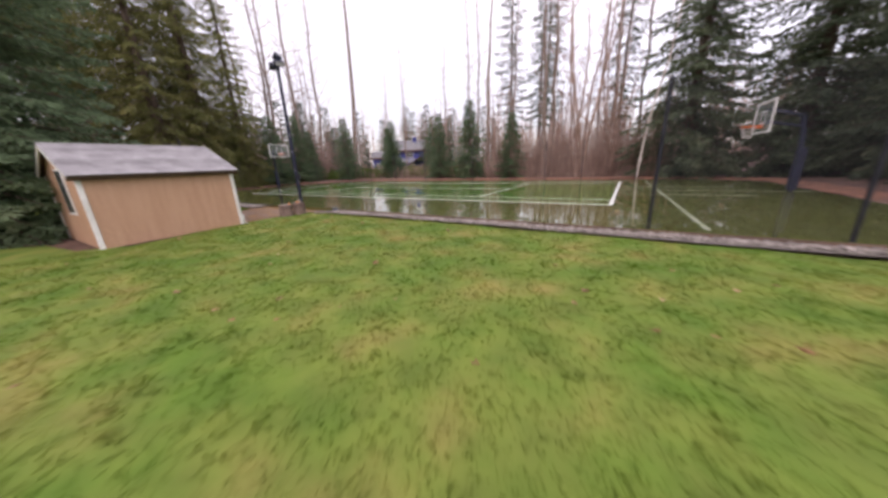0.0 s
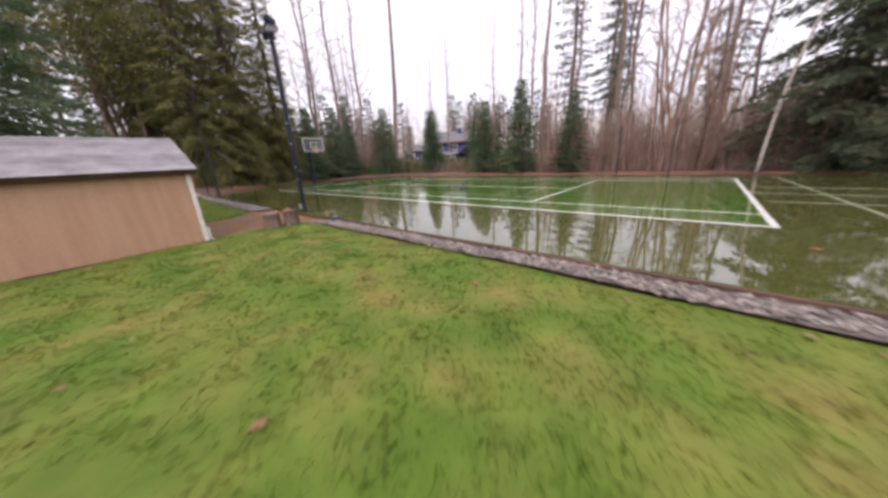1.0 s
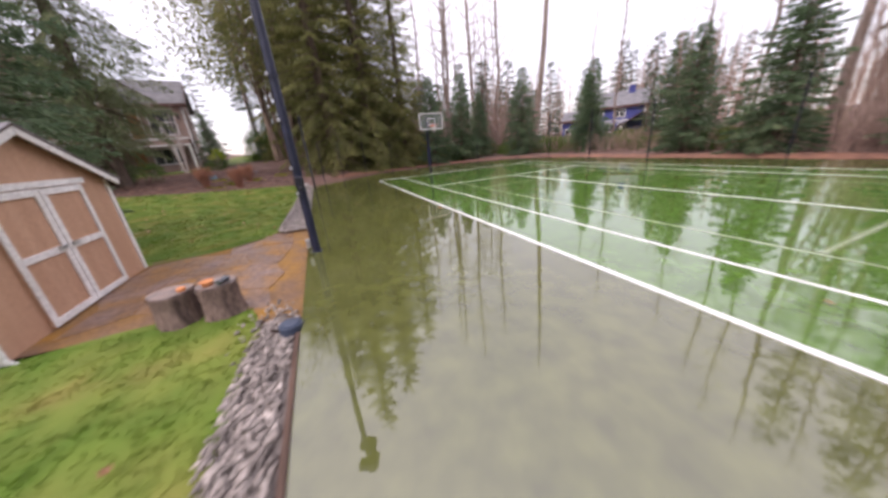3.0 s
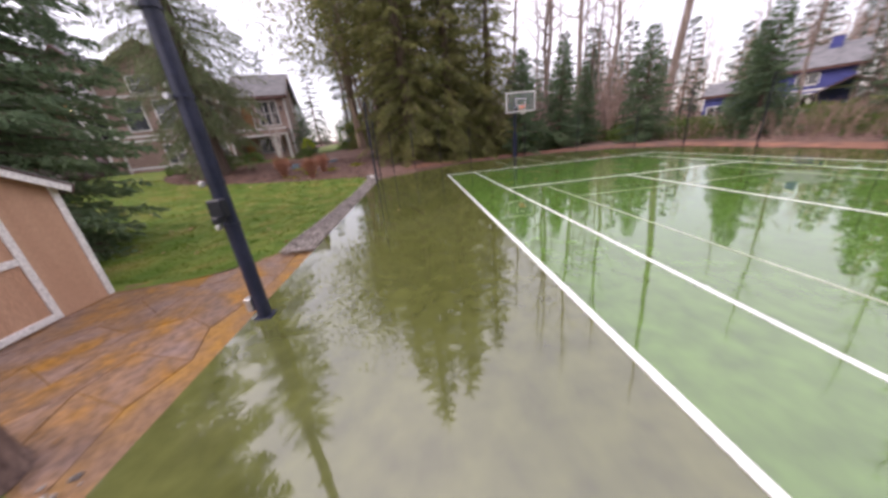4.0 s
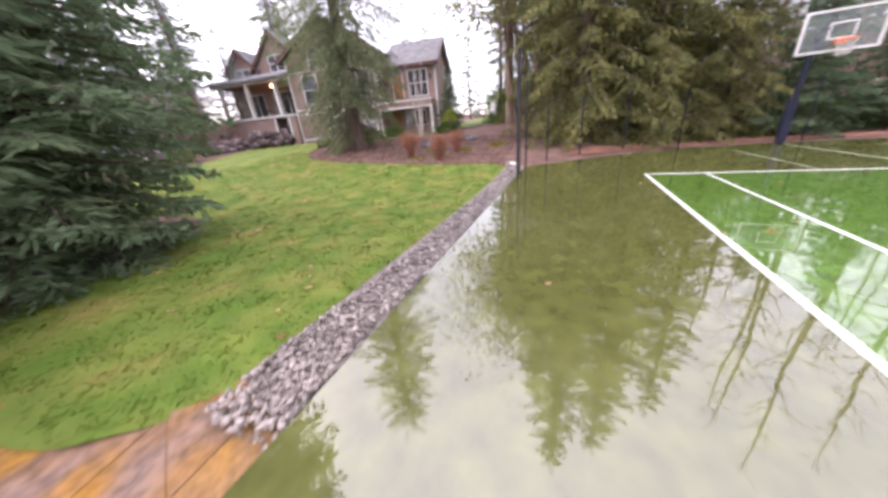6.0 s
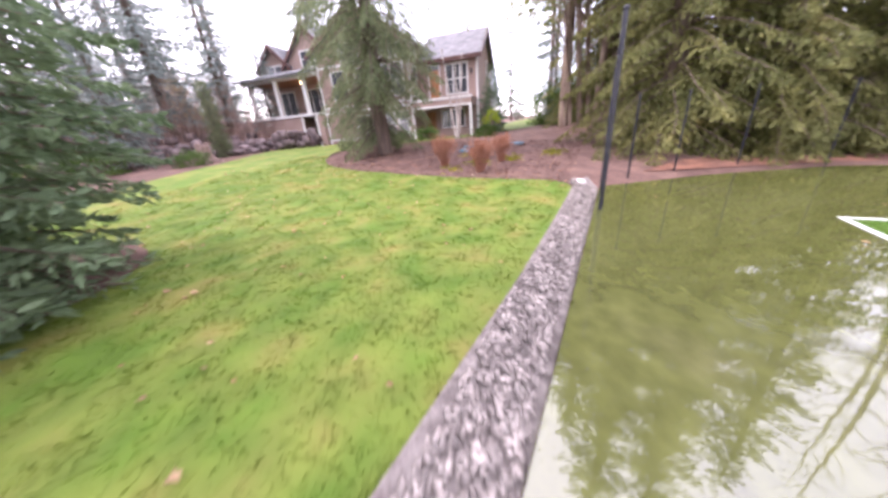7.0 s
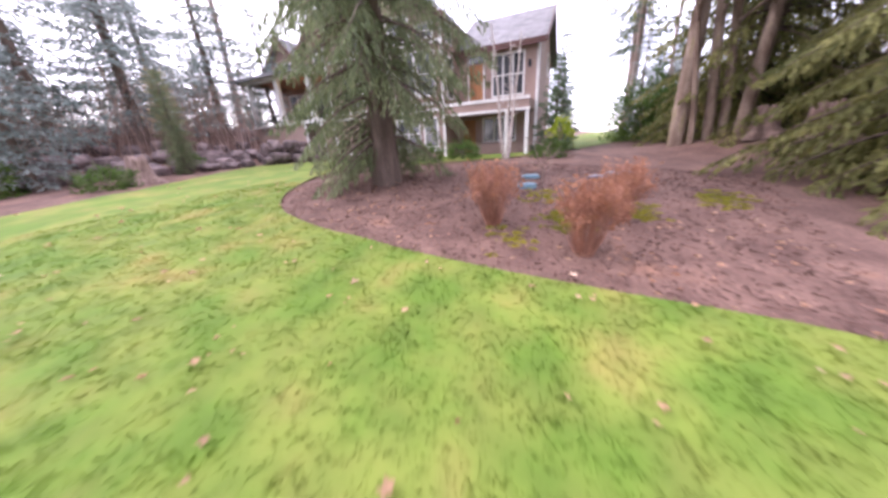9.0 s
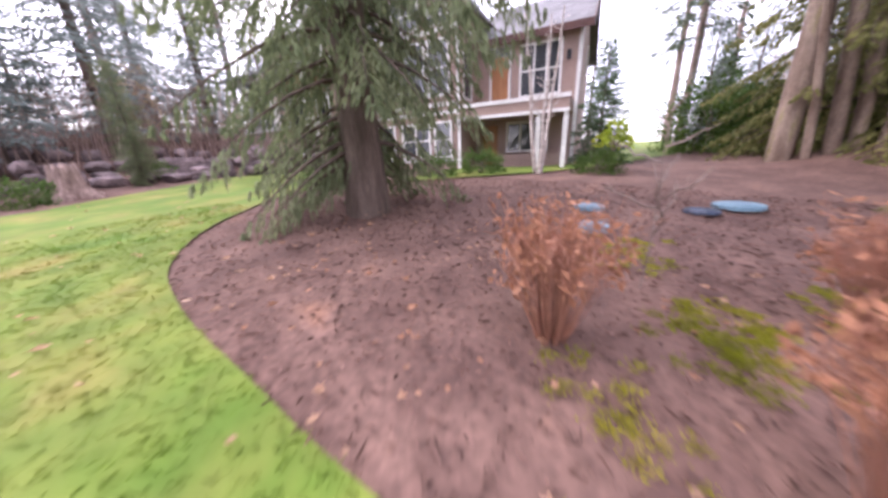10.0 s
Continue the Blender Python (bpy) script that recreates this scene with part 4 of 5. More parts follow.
rhodo = mound("rhododendron", 0.8, 0.9, 1500, 0.13, 0.05, M_SHRUB, "rounded evergreen rhododendron bush on mulch", 3)
plant(rhodo, -34.1, -14.2, 0, 1.0, first=True)
for x, y, a, s in ((-32.8, -15.2, 40, 0.9), (-35.2, -10.6, 90, 0.85), (-23.7, -21.7, 150, 0.9), (-20.9, -24.3, 200, 1.5), (-18.2, -23.6, 250, 1.5), (-29.3, -16.6, 10, 0.7), (-27.2, -26, 30, 0.8), (-44, -6.5, 60, 1.6), (-41.5, -3.4, 20, 1.8)):
    plant(rhodo, x, y, a, s)
lime = mound("lime_shrub", 0.45, 0.75, 420, 0.16, 0.06, M_LIME, "yellow green evergreen shrub in the bed", 6)
plant(lime, -35.6, -10.3, 0, 1.0, 0.75, first=True)
salal = mound("salal_clump", 1.0, 0.7, 900, 0.16, 0.09, M_SALAL, "low green ground cover on the bank", 8)
plant(salal, -24.5, 20.5, 0, 1.3, first=True)
rng = random.Random(4)
for i in range(34):
    x, y = rng.uniform(-33, -14), rng.uniform(17.5, 27)
    plant(salal, x, y, rng.uniform(0, 360), rng.uniform(0.9, 1.7))
for i in range(10):
    plant(salal, rng.uniform(-46, -34), rng.uniform(8, 24), rng.uniform(0, 360), rng.uniform(1.0, 1.9))


laurel = mound("laurel_bush", 1.5, 2.5, 5200, 0.15, 0.06, M_SHRUB, "large dark evergreen laurel bush at the wood's edge", 9, stems=12)
plant(laurel, -43.0, -7.7, 0, 1.3, first=True)
for x, y, a, s in ((-42.6, -6.3, 110, 1.1), (-41.6, -4.6, 200, 1.1), (-40.4, -3.0, 280, 1.2)):
    plant(laurel, x, y, a, s)


straw = mound("straw_shrub", 0.9, 3.2, 2600, 0.14, 0.06, M_STRAW, "tan withered bush high on the garden slope", 13, stems=10)
plant(straw, -28.0, -31.0, 0, 1.0, first=True)


def dry_shrub(name, spread, height, seed, stems, label):
    """A winter hydrangea: many upright bare canes with shrivelled leaf heads."""
    rng = np.random.default_rng(seed)
    ob = empty(name, Matrix(), label, "shrub", "dry shrubs in the bed")
    pieces, b, e = [], [], []
    for i in range(stems):
        a, r = rng.uniform(0, 6.28), spread * rng.uniform(0.1, 1.0)
        h = height * rng.uniform(0.55, 1.0)
        p = np.array([(math.cos(a) * r * 0.22, math.sin(a) * r * 0.22, -0.06), (math.cos(a) * r * 0.6, math.sin(a) * r * 0.6, h * 0.55), (math.cos(a) * r, math.sin(a) * r, h)])
        p[1:] += rng.normal(0, 0.02, (2, 3))
        pieces.append(tube_arrays(p, [0.006, 0.004, 0.002], 3))
        for j in range(5):
            q = p[1] + (p[2] - p[1]) * rng.uniform(0, 0.7)
            w = q + np.array([rng.normal(0, 0.09), rng.normal(0, 0.09), rng.uniform(0.05, 0.2)])
            pieces.append(tube_arrays(np.array([q, w]), [0.004, 0.002], 3))
        k = rng.integers(2, 8)
        q = p[2] - np.array([0, 0, 1]) * rng.uniform(0, 0.3, (k, 1)) * h
        b.append(q + rng.normal(0, 0.02, (k, 3)))
        e.append(b[-1] + rng.normal(0, 0.04, (k, 3)) - np.array([0, 0, 0.02]))
    v, f = joined(pieces)
    arrays("canework", v, f, M_CANE, ob, False)["kind"] = "stuff"
    b, e = np.concatenate(b), np.concatenate(e)
    v, f = leaf_quads(b, e, rng.uniform(0.02, 0.05, len(b)), rng)
    arrays("dry_leaves", v, f, M_DRYLEAF, ob)
    return ob


shrub = dry_shrub("dry_hydrangea", 0.52, 1.15, 2, 150, "leafless rust brown hydrangea with shrivelled leaves")
plant(shrub, -26.94, -9.15, 0, 1.0, first=True)
for x, y, a, s in ((-26.55, -7.5, 120, 1.0), (-28.1, -7.2, 240, 0.95)):
    plant(shrub, x, y, a, s)
sapling = branching("bare_sapling", 1.7, 23, M_PALEBARK, "thin leafless sapling in the mulch bed", spread=0.45, radius=0.008, count=9, first=0.25, twigs=2, sides=5)
plant(sapling, -28.1, -8.67, 0, 1.0, first=True)


# ---- garden shed ----
def garden_shed():
    """Local x along the door wall to the west, y along the long wall to the south; the origin is the north-east corner."""
    a = Vector((0.03, -0.9995, 0))
    b = Vector((-0.9995, -0.03, 0))
    m = Matrix(((b.x, a.x, 0, -10.43), (b.y, a.y, 0, -6.65), (0, 0, 1, -0.18), (0, 0, 0, 1)))
    s = empty("garden_shed", m, "tan wooden garden shed with white trim and grey shingle roof", "shed")
    w, d, e, r = 3.3, 3.2, 1.86, 2.6
    boxed("long_wall", (0, 0.05, 0.0, d, 0.06, e), M_TAN, s)
    boxed("long_wall", (w - 0.05, w, 0.0, d, 0.06, e), M_TAN, s)
    gable = [(0.052, 0.06), (w - 0.052, 0.06), (w - 0.052, e), (w / 2, r - 0.03), (0.052, e)]
    prism("gable_wall", gable, 0.0, 0.05, M_TAN, s)
    prism("gable_wall", gable, d - 0.05, d, M_TAN, s)
    boxed("skid", (-0.02, w + 0.02, -0.02, d + 0.02, -0.12, 0.058), M_FASCIA, s, "dark timber base")
    # roof of two slopes with courses of shingles
    pitch = math.atan2(r - e, w / 2)
    run = math.hypot(w / 2, r - e) + 0.16
    for side in (0, 1):
        sl = Matrix.Translation((w / 2, 0, r + 0.02)) @ (Matrix.Rotation(pitch, 4, "Y") if side else Matrix.Rotation(math.pi, 4, "Z") @ Matrix.Rotation(pitch, 4, "Y"))
        y0, y1 = (-0.14, d + 0.14) if side else (-d - 0.14, 0.14)
        roof = boxed("roof_slope", (0, run, y0, y1, -0.03, 0.0), M_FASCIA, s, "roof boarding", m=sl)
        n = 11
        for i in range(n):
            x0 = i * run / n
            ob = boxed("shingle_course", (0, run / n + 0.015, y0 - 0.01, y1 + 0.01, 0.0, 0.009), M_SHINGLE, roof, m=sl @ Matrix.Translation((x0, 0, 0.003)) @ Matrix.Rotation(radians(1.2), 4, "Y"))
        boxed("fascia", (run - 0.03, run, y0, y1, -0.13, -0.032), M_FASCIA, s, "dark brown eave board", m=sl)
        for yy in (y0, y1 - 0.03):
            boxed("bargeboard", (0.0, run - 0.035, yy, yy + 0.03, -0.12, -0.032), M_WHITE, s, "white gable trim", m=sl)
    # corner boards
    for x in (-0.015, w - 0.085):
        for y in (-0.02, d - 0.07):
            boxed("corner_board", (x, x + 0.1, y, y + 0.09, 0.06, e - 0.02), M_WHITE, s, "white corner trim", bevel=0.004)
    # double doors on the north gable
    for k, (x0, x1) in enumerate(((0.78, 1.64), (1.66, 2.52))):
        door = boxed("door", (x0, x1, -0.035, -0.004, 0.10, 1.80), M_TAN, s, "tan plywood shed door with white frame")
        for q in ((x0, x0 + 0.09, 0.10, 1.80), (x1 - 0.09, x1, 0.10, 1.80), (x0 + 0.09, x1 - 0.09, 1.71, 1.80), (x0 + 0.09, x1 - 0.09, 0.10, 0.19), (x0 + 0.09, x1 - 0.09, 0.93, 1.02)):
            boxed("door_rail", (q[0], q[1], -0.058, -0.036, q[2], q[3]), M_WHITE, door, "white trim board", bevel=0.003)
        boxed("latch", (x1 - 0.2 if k == 0 else x0 + 0.05, x1 - 0.05 if k == 0 else x0 + 0.2, -0.085, -0.06, 0.98, 1.02), M_STEEL, door, "metal latch")
    boxed("door_head", (0.66, 2.64, -0.05, -0.005, 1.815, 1.90), M_WHITE, s, "white trim over the doors")
    # the south window
    win = boxed("window", (1.05, 1.75, d + 0.004, d + 0.03, 0.85, 2.0), M_WHITE, s, "small white framed shed window")
    for x0, x1 in ((1.11, 1.385), (1.415, 1.69)):
        boxed("pane", (x0, x1, d + 0.031, d + 0.036, 0.91, 1.94), M_PANE, win)
    boxed("vent", (0.62, 0.86, d + 0.004, d + 0.02, 2.02, 2.12), M_WHITE, s)
    # float hung by the door
    bm = bmesh.new()
    bmesh.ops.create_uvsphere(bm, u_segments=12, v_segments=8, radius=0.5, matrix=Matrix.Translation((0.22, -0.06, 1.52)) @ Matrix.Diagonal((0.13, 0.08, 0.36, 1)))
    part("orange_float", bm, M_PLASTICRED, s, "orange plastic float hung on the wall", True)
    tube("downpipe", [(0.02, -0.06, 0.4), (0.02, -0.06, 0.12), (0.02, -0.16, 0.03)], [0.035, 0.035, 0.035], M_WHITE, s, label="short white pipe at the corner")
    return s


garden_shed()


# ---- floodlight pole ----
def floodlight_pole():
    p = empty("floodlight_pole", Matrix.Translation((-12.05, -3.45, 0)), "tall black metal pole with three floodlights", "light pole")
    tube("pole", [(0, 0, -0.2), (0, 0, 2.2), (0.0, 0.01, 5.5)], [0.075, 0.072, 0.06], M_NAVY, p, 14)
    boxed("base_plate", (-0.095, 0.095, -0.095, 0.095, 0.0, 0.016), M_NAVY, p, bevel=0.004)
    tube("crossarm", [(-0.28, 0.05, 5.5), (0.28, -0.05, 5.5)], [0.03, 0.03], M_NAVY, p)
    for i, (x, y, z, az, el) in enumerate(((0.25, -0.05, 5.60, -20, 25), (-0.27, 0.05, 5.60, 150, 20), (0.02, 0.05, 5.86, 70, 35))):
        m = Matrix.Translation((x, y, z)) @ Matrix.Rotation(radians(az), 4, "Z") @ Matrix.Rotation(radians(el), 4, "Y")
        bm = bmesh.new()
        box(bm, -0.15, 0.15, -0.19, 0.19, -0.09, 0.09, m=m, bevel=0.03)
        lamp = part("floodlight", bm, M_NAVY, p, "dark boxy floodlight head")
        boxed("lens", (0.151, 0.157, -0.16, 0.16, -0.065, 0.065), M_LAMPGLASS, lamp, "pale glass", m=m)
        tube("bracket", [(x * 0.9, y * 0.9, 5.5), (x, y, z - 0.05)], [0.02, 0.02], M_NAVY, lamp)
    for z in (1.12, 1.55, 2.3, 2.95):
        bm = bmesh.new()
        bmesh.ops.create_cone(bm, segments=16, radius1=0.082, radius2=0.082, depth=0.03, cap_ends=True, matrix=Matrix.Translation((0, 0, z)))
        band = part("clamp_band", bm, M_NAVY, p, "clamp band")
        boxed("bolt", (0.07, 0.12, -0.09, -0.05, z - 0.025, z + 0.025), M_STEEL, band, "white metal bolt", bevel=0.006)
    bm = bmesh.new()
    box(bm, 0.05, 0.16, -0.07, 0.07, 1.22, 1.4, bevel=0.015)
    box(bm, 0.09, 0.22, -0.035, 0.035, 1.17, 1.24, bevel=0.01)
    part("net_winch", bm, M_BLACK, p, "black winch clamped to the pole")
    boxed("junction_box", (-0.05, 0.05, -0.15, -0.078, 0.1, 0.26), M_STEEL, p, "pale electrical box", bevel=0.006)
    return p


floodlight_pole()


# ---- basketball hoops ----
def basketball_hoop(x, y, facing, rim, label):
    """Local x points from the pole to the court."""
    h = empty("basketball_hoop", pose(x, y, 0, 0, 0, facing), label, "basketball hoop", "hoops of the court")
    top = rim + 0.25
    v, f = joined([tube_arrays(np.array([(0, 0, -0.1), (0.02, 0, 0.8), (0.1, 0, top * 0.75), (0.22, 0, top)]), [0.085, 0.085, 0.08, 0.075], 10)])
    arrays("pole", v, f, M_NAVY, h, True)
    boxed("pad", (-0.11, 0.13, -0.12, 0.12, 0.05, 1.6), M_NAVY, h, "dark blue pole padding", bevel=0.02)
    for s in (-0.28, 0.28):
        tube("arm", [(0.2, s * 0.3, top - 0.35), (1.2, s, rim + 0.15)], [0.035, 0.03], M_NAVY, h)
        tube("arm", [(0.2, s * 0.3, top), (1.2, s, rim + 0.6)], [0.035, 0.03], M_NAVY, h)
    board = boxed("backboard", (1.24, 1.255, -0.91, 0.91, rim - 0.24, rim + 0.83), M_ACRYLIC, h, "clear backboard with white frame")
    z0, z1 = rim - 0.24, rim + 0.83
    for q in ((-0.93, 0.93, z0 - 0.03, z0 + 0.03), (-0.93, 0.93, z1 - 0.03, z1 + 0.03), (-0.93, -0.87, z0 + 0.032, z1 - 0.032), (0.87, 0.93, z0 + 0.032, z1 - 0.032)):
        boxed("board_frame", (1.225, 1.27, q[0], q[1], q[2], q[3]), M_WHITE, board)
    for q in ((-0.3, 0.3, rim + 0.06, rim + 0.10), (-0.3, 0.3, rim + 0.47, rim + 0.51), (-0.3, -0.26, rim + 0.102, rim + 0.468), (0.26, 0.3, rim + 0.102, rim + 0.468)):
        boxed("target_line", (1.256, 1.262, *q), M_WHITE, board)
    a = np.linspace(0, 2 * np.pi, 25)
    v, f = tube_arrays(np.column_stack([1.6 + 0.23 * np.cos(a), 0.23 * np.sin(a), np.full(25, rim)]), np.full(25, 0.016), 6)
    ring = arrays("ring", v, f, M_ORANGE, h, True, "orange metal ring")
    boxed("ring_plate", (1.262, 1.40, -0.11, 0.11, rim - 0.08, rim + 0.03), M_ORANGE, ring)
    cords = []
    for i in range(12):
        for d in (-1, 1):
            t = np.linspace(0, 1, 5)
            ang = i * 2 * np.pi / 12 + d * t * 0.8
            r = 0.225 - 0.10 * t ** 0.7
            cords.append(tube_arrays(np.column_stack([1.6 + r * np.cos(ang), r * np.sin(ang), rim - 0.01 - 0.42 * t]), np.full(5, 0.006), 3))
    v, f = joined(cords)
    arrays("net", v, f, M_NET, ring, False, "white cord net")
    return h


basketball_hoop(-29.68, 5.42, 0, 3.1, "dark blue pole basketball hoop with clear backboard")
basketball_hoop(5.7, 5.3, 180, 2.45, "lowered basketball hoop with clear backboard before dark trees")


# ---- fence posts with lowered netting ----
def fence_post(x, y, h=2.95, r=0.035, lean=0.0):
    p = empty("fence_post", Matrix.Translation((x, y, ground_z(x, y) if not inside(COURT, x, y) else 0.0)), "black steel fence post at the court edge", "fence post", "fence posts round the court")
    tube("post", [(0, 0, -0.3), (0, 0, 0), (-lean, 0, h)], [r, r, r], M_BLACK, p, 10)
    bm = bmesh.new()
    bmesh.ops.create_uvsphere(bm, u_segments=10, v_segments=6, radius=r * 1.25, matrix=Matrix.Translation((-lean, 0, h)))
    part("cap", bm, M_BLACK, p, smooth=True)
    return p


for x, y in ((0.85, -3.55), (3.7, -3.55), (-25.4, 14.05), (-17.5, 13.95), (-5.4, 13.7), (-2.7, 13.6), (-12.0, 13.85), (-21.5, 14.0)):
    fence_post(x, y)
fence_post(-23.5, -3.5, 3.6, 0.045, 0.3)
fence_post(-25.93, -3.58, 2.95, 0.035, 0.15)
for x, y in ((-27.4, -2.9), (-28.5, -1.6), (-29.7, 0.2), (-30.3, 2.4), (-30.4, 6.4), (-29.6, 9.9), (-27.6, 12.7)):
    fence_post(x, y, 2.3, 0.028)

v = [(0.87, -3.55, 0.03), (3.68, -3.55, 0.03), (6.4, -3.55, 0.03), (0.87, -3.55, 2.9), (3.68, -3.55, 2.85), (6.4, -3.55, 2.9)]
tagged(arrays("fence_net", v, [(0, 1, 4, 3), (1, 2, 5, 4)], M_FINENET), "fine dark netting stretched between the fence posts", "net")

# a gathered net hanging by the corner post
rng = np.random.default_rng(8)
n = 22
t = np.linspace(0, 1, n)
cols = []
for z, w in ((0.12, 0.55), (0.9, 0.40), (1.8, 0.26), (2.85, 0.10)):
    cols.append(np.column_stack([-23.42 - t * w, -3.5 + 0.05 * np.sin(t * 22 + z), np.full(n, z)]))
v = np.concatenate(cols)
f = np.array([(i * n + j, i * n + j + 1, (i + 1) * n + j + 1, (i + 1) * n + j) for i in range(3) for j in range(n - 1)])
tagged(arrays("gathered_net", v, f, M_NETTING, None, True), "fine dark netting gathered beside the corner post", "net")


# ---- log seats, drain lid and other loose things ----
def log_seat(x, y, r, h, seed, label):
    rng = np.random.default_rng(seed)
    s = empty("log_seat", Matrix.Translation((x, y, ground_z(x, y) + 0.045)), label, "tree stump", "log seats on the paving")
    n, rows = 28, [(0, 1.10), (0.06, 1.04), (0.2, 0.98), (0.34, 0.98), (h - 0.03, 1.03), (h, 0.99)]
    a = np.arange(n) * 2 * np.pi / n
    w = 1 + 0.05 * np.sin(a * 3 + seed) + 0.03 * np.sin(a * 7) + rng.normal(0, 0.012, n)
    v = np.concatenate([np.column_stack([r * k * w * np.cos(a), r * k * w * np.sin(a), np.full(n, z)]) for z, k in rows])
    f = np.array([(i * n + j, i * n + (j + 1) % n, (i + 1) * n + (j + 1) % n, (i + 1) * n + j) for i in range(len(rows) - 1) for j in range(n)])
    arrays("bark", v, f, M_LOGBARK, s, True)
    bm = bmesh.new()
    bm.faces.new([bm.verts.new((r * 0.985 * w[j] * math.cos(a[j]), r * 0.985 * w[j] * math.sin(a[j]), h + 0.004)) for j in range(n)])
    part("cut_top", bm, M_ENDGRAIN, s, "grey wet sawn top")
    return s


log_seat(-10.53, -5.08, 0.225, 0.41, 1, "weathered log stump on the paving")
log_seat(-10.47, -4.58, 0.215, 0.43, 4, "weathered log stump with clutter on top")
lz = ground_z(-10.47, -4.58) + 0.045 + 0.44
bm = bmesh.new()
bmesh.ops.create_cone(bm, segments=18, radius1=0.05, radius2=0.075, depth=0.06, cap_ends=True, matrix=Matrix.Translation((-10.39, -4.64, lz + 0.03)))
tagged(part("terracotta_pot", bm, M_TERRA), "small orange terracotta saucer on the stump", "pot")
bm = bmesh.new()
bmesh.ops.create_cone(bm, segments=14, radius1=0.035, radius2=0.035, depth=0.16, cap_ends=True, matrix=Matrix.Translation((-10.36, -4.47, lz + 0.035)) @ Matrix.Rotation(radians(90), 4, "Y") @ Matrix.Rotation(radians(25), 4, "X"))
tagged(part("glass_bottle", bm, M_PANE, smooth=False), "small dark glass bottle lying on the stump", "bottle")
bm = bmesh.new()
bmesh.ops.create_uvsphere(bm, u_segments=12, v_segments=8, radius=0.05, matrix=Matrix.Translation((-10.47, -4.97, ground_z(-10.5, -5.0) + 0.37)) @ Matrix.Diagonal((1, 1, 0.7, 1)))
bmesh.ops.translate(bm, vec=(0, 0.03, 0.11), verts=bm.verts)
tagged(part("ball", bm, M_TERRA, smooth=True), "small orange ball on the stump", "ball")


def lid(name, x, y, r, h, mat, label, category):
    d = empty(name, Matrix.Translation((x, y, ground_z(x, y))), label, category)
    bm = bmesh.new()
    bmesh.ops.create_cone(bm, segments=32, radius1=r, radius2=r * 0.96, depth=h, cap_ends=True, matrix=Matrix.Translation((0, 0, h / 2)))
    part("cover", bm, mat, d)
    bm = bmesh.new()
    bmesh.ops.create_cone(bm, segments=32, radius1=r * 0.8, radius2=r * 0.72, depth=0.02, cap_ends=True, matrix=Matrix.Translation((0, 0, h + 0.01)))
    part("raised_centre", bm, mat, d)
    return d


lid("drain_cover", -9.42, -3.72, 0.125, 0.21, M_DISC, "dark blue round plastic lid on the gravel", "lid")
lid("septic_lid", -30.6, -9.75, 0.26, 0.07, M_LID, "teal round septic lid set in mulch", "lid")
lid("septic_lid", -29.5, -9.45, 0.24, 0.09, M_LID, "teal round septic lid set in mulch", "lid")
lid("septic_lid", -31.9, -7.65, 0.36, 0.07, M_LID, "teal round septic lid set in mulch", "lid")
lid("septic_lid", -31.3, -8.15, 0.26, 0.04, M_DISC, "dark round lid set in mulch", "lid")


def rock(name, x, y, size, seed, mat, label, category="rock", sink=0.3, dz=0.0, group=""):
    rng = np.random.default_rng(seed)
    bm = bmesh.new()
    bmesh.ops.create_icosphere(bm, subdivisions=2, radius=1.0)
    off = rng.uniform(0, 50, 3)
    for v in bm.verts:
        k = 1 + 0.35 * noise.noise(v.co * 1.1 + Vector(off)) + 0.15 * noise.noise(v.co * 2.7 + Vector(off))
        v.co = v.co * k
        v.co = Vector([max(-0.85, min(0.85, c)) for c in v.co])
    bmesh.ops.scale(bm, vec=Vector(size), verts=bm.verts)
    bmesh.ops.rotate(bm, matrix=Matrix.Rotation(rng.uniform(0, 6.28), 3, "Z"), verts=bm.verts)
    ob = part(name, bm, mat)
    ob.location = (x, y, ground_z(x, y) + size[2] * (1 - sink) * 0.8 + dz)
    return tagged(ob, label, category, group)


rock("white_stone", -26.3, -4.16, (0.21, 0.11, 0.08), 2, M_WHITE, "pale stone at the corner of the lawn", sink=0.3, dz=0.07)
rg = random.Random(6)
for row, (y0, dz, n) in enumerate(((-25.2, 0.0, 15), (-26.1, 0.0, 14), (-27.2, 0.0, 13), (-28.6, 0, 12))):
    for i in range(n):
        x = -20.0 - i * 0.95 + rg.uniform(-0.2, 0.2)
        y = y0 - 0.25 * (x + 26) * 0.25 + rg.uniform(-0.15, 0.15)
        rock("rockery_boulder", x, y, (rg.uniform(0.4, 0.62), rg.uniform(0.3, 0.45), rg.uniform(0.22, 0.42)), 100 + row * 30 + i, M_BOULDER, "mossy grey brown rockery boulder", group="rockery boulders")
for i in range(24):
    rock("rockery_boulder", -30.2 - i * 0.17 + rg.uniform(-0.2, 0.2), -24.7 + rg.uniform(-0.6, 0.8), (rg.uniform(0.3, 0.5), rg.uniform(0.3, 0.4), rg.uniform(0.25, 0.45)), 300 + i, M_BOULDER, "purple brown rockery boulder by the porch", dz=0.27 * (i % 4), group="rockery boulders")
steps = empty("garden_steps", Matrix.Translation((-28.4, -24.9, ground_z(-28.4, -24.9))), "rough stone steps up the garden slope", "steps")
for i in range(6):
    boxed("stone_step", (-0.75, 0.75, -0.4 - 0.45 * i, 0.05 - 0.45 * i, -0.1, 0.14 + 0.17 * i), M_BOULDER, steps, m=Matrix.Rotation(radians(rg.uniform(-4, 4)), 4, "Z"), bevel=0.03)


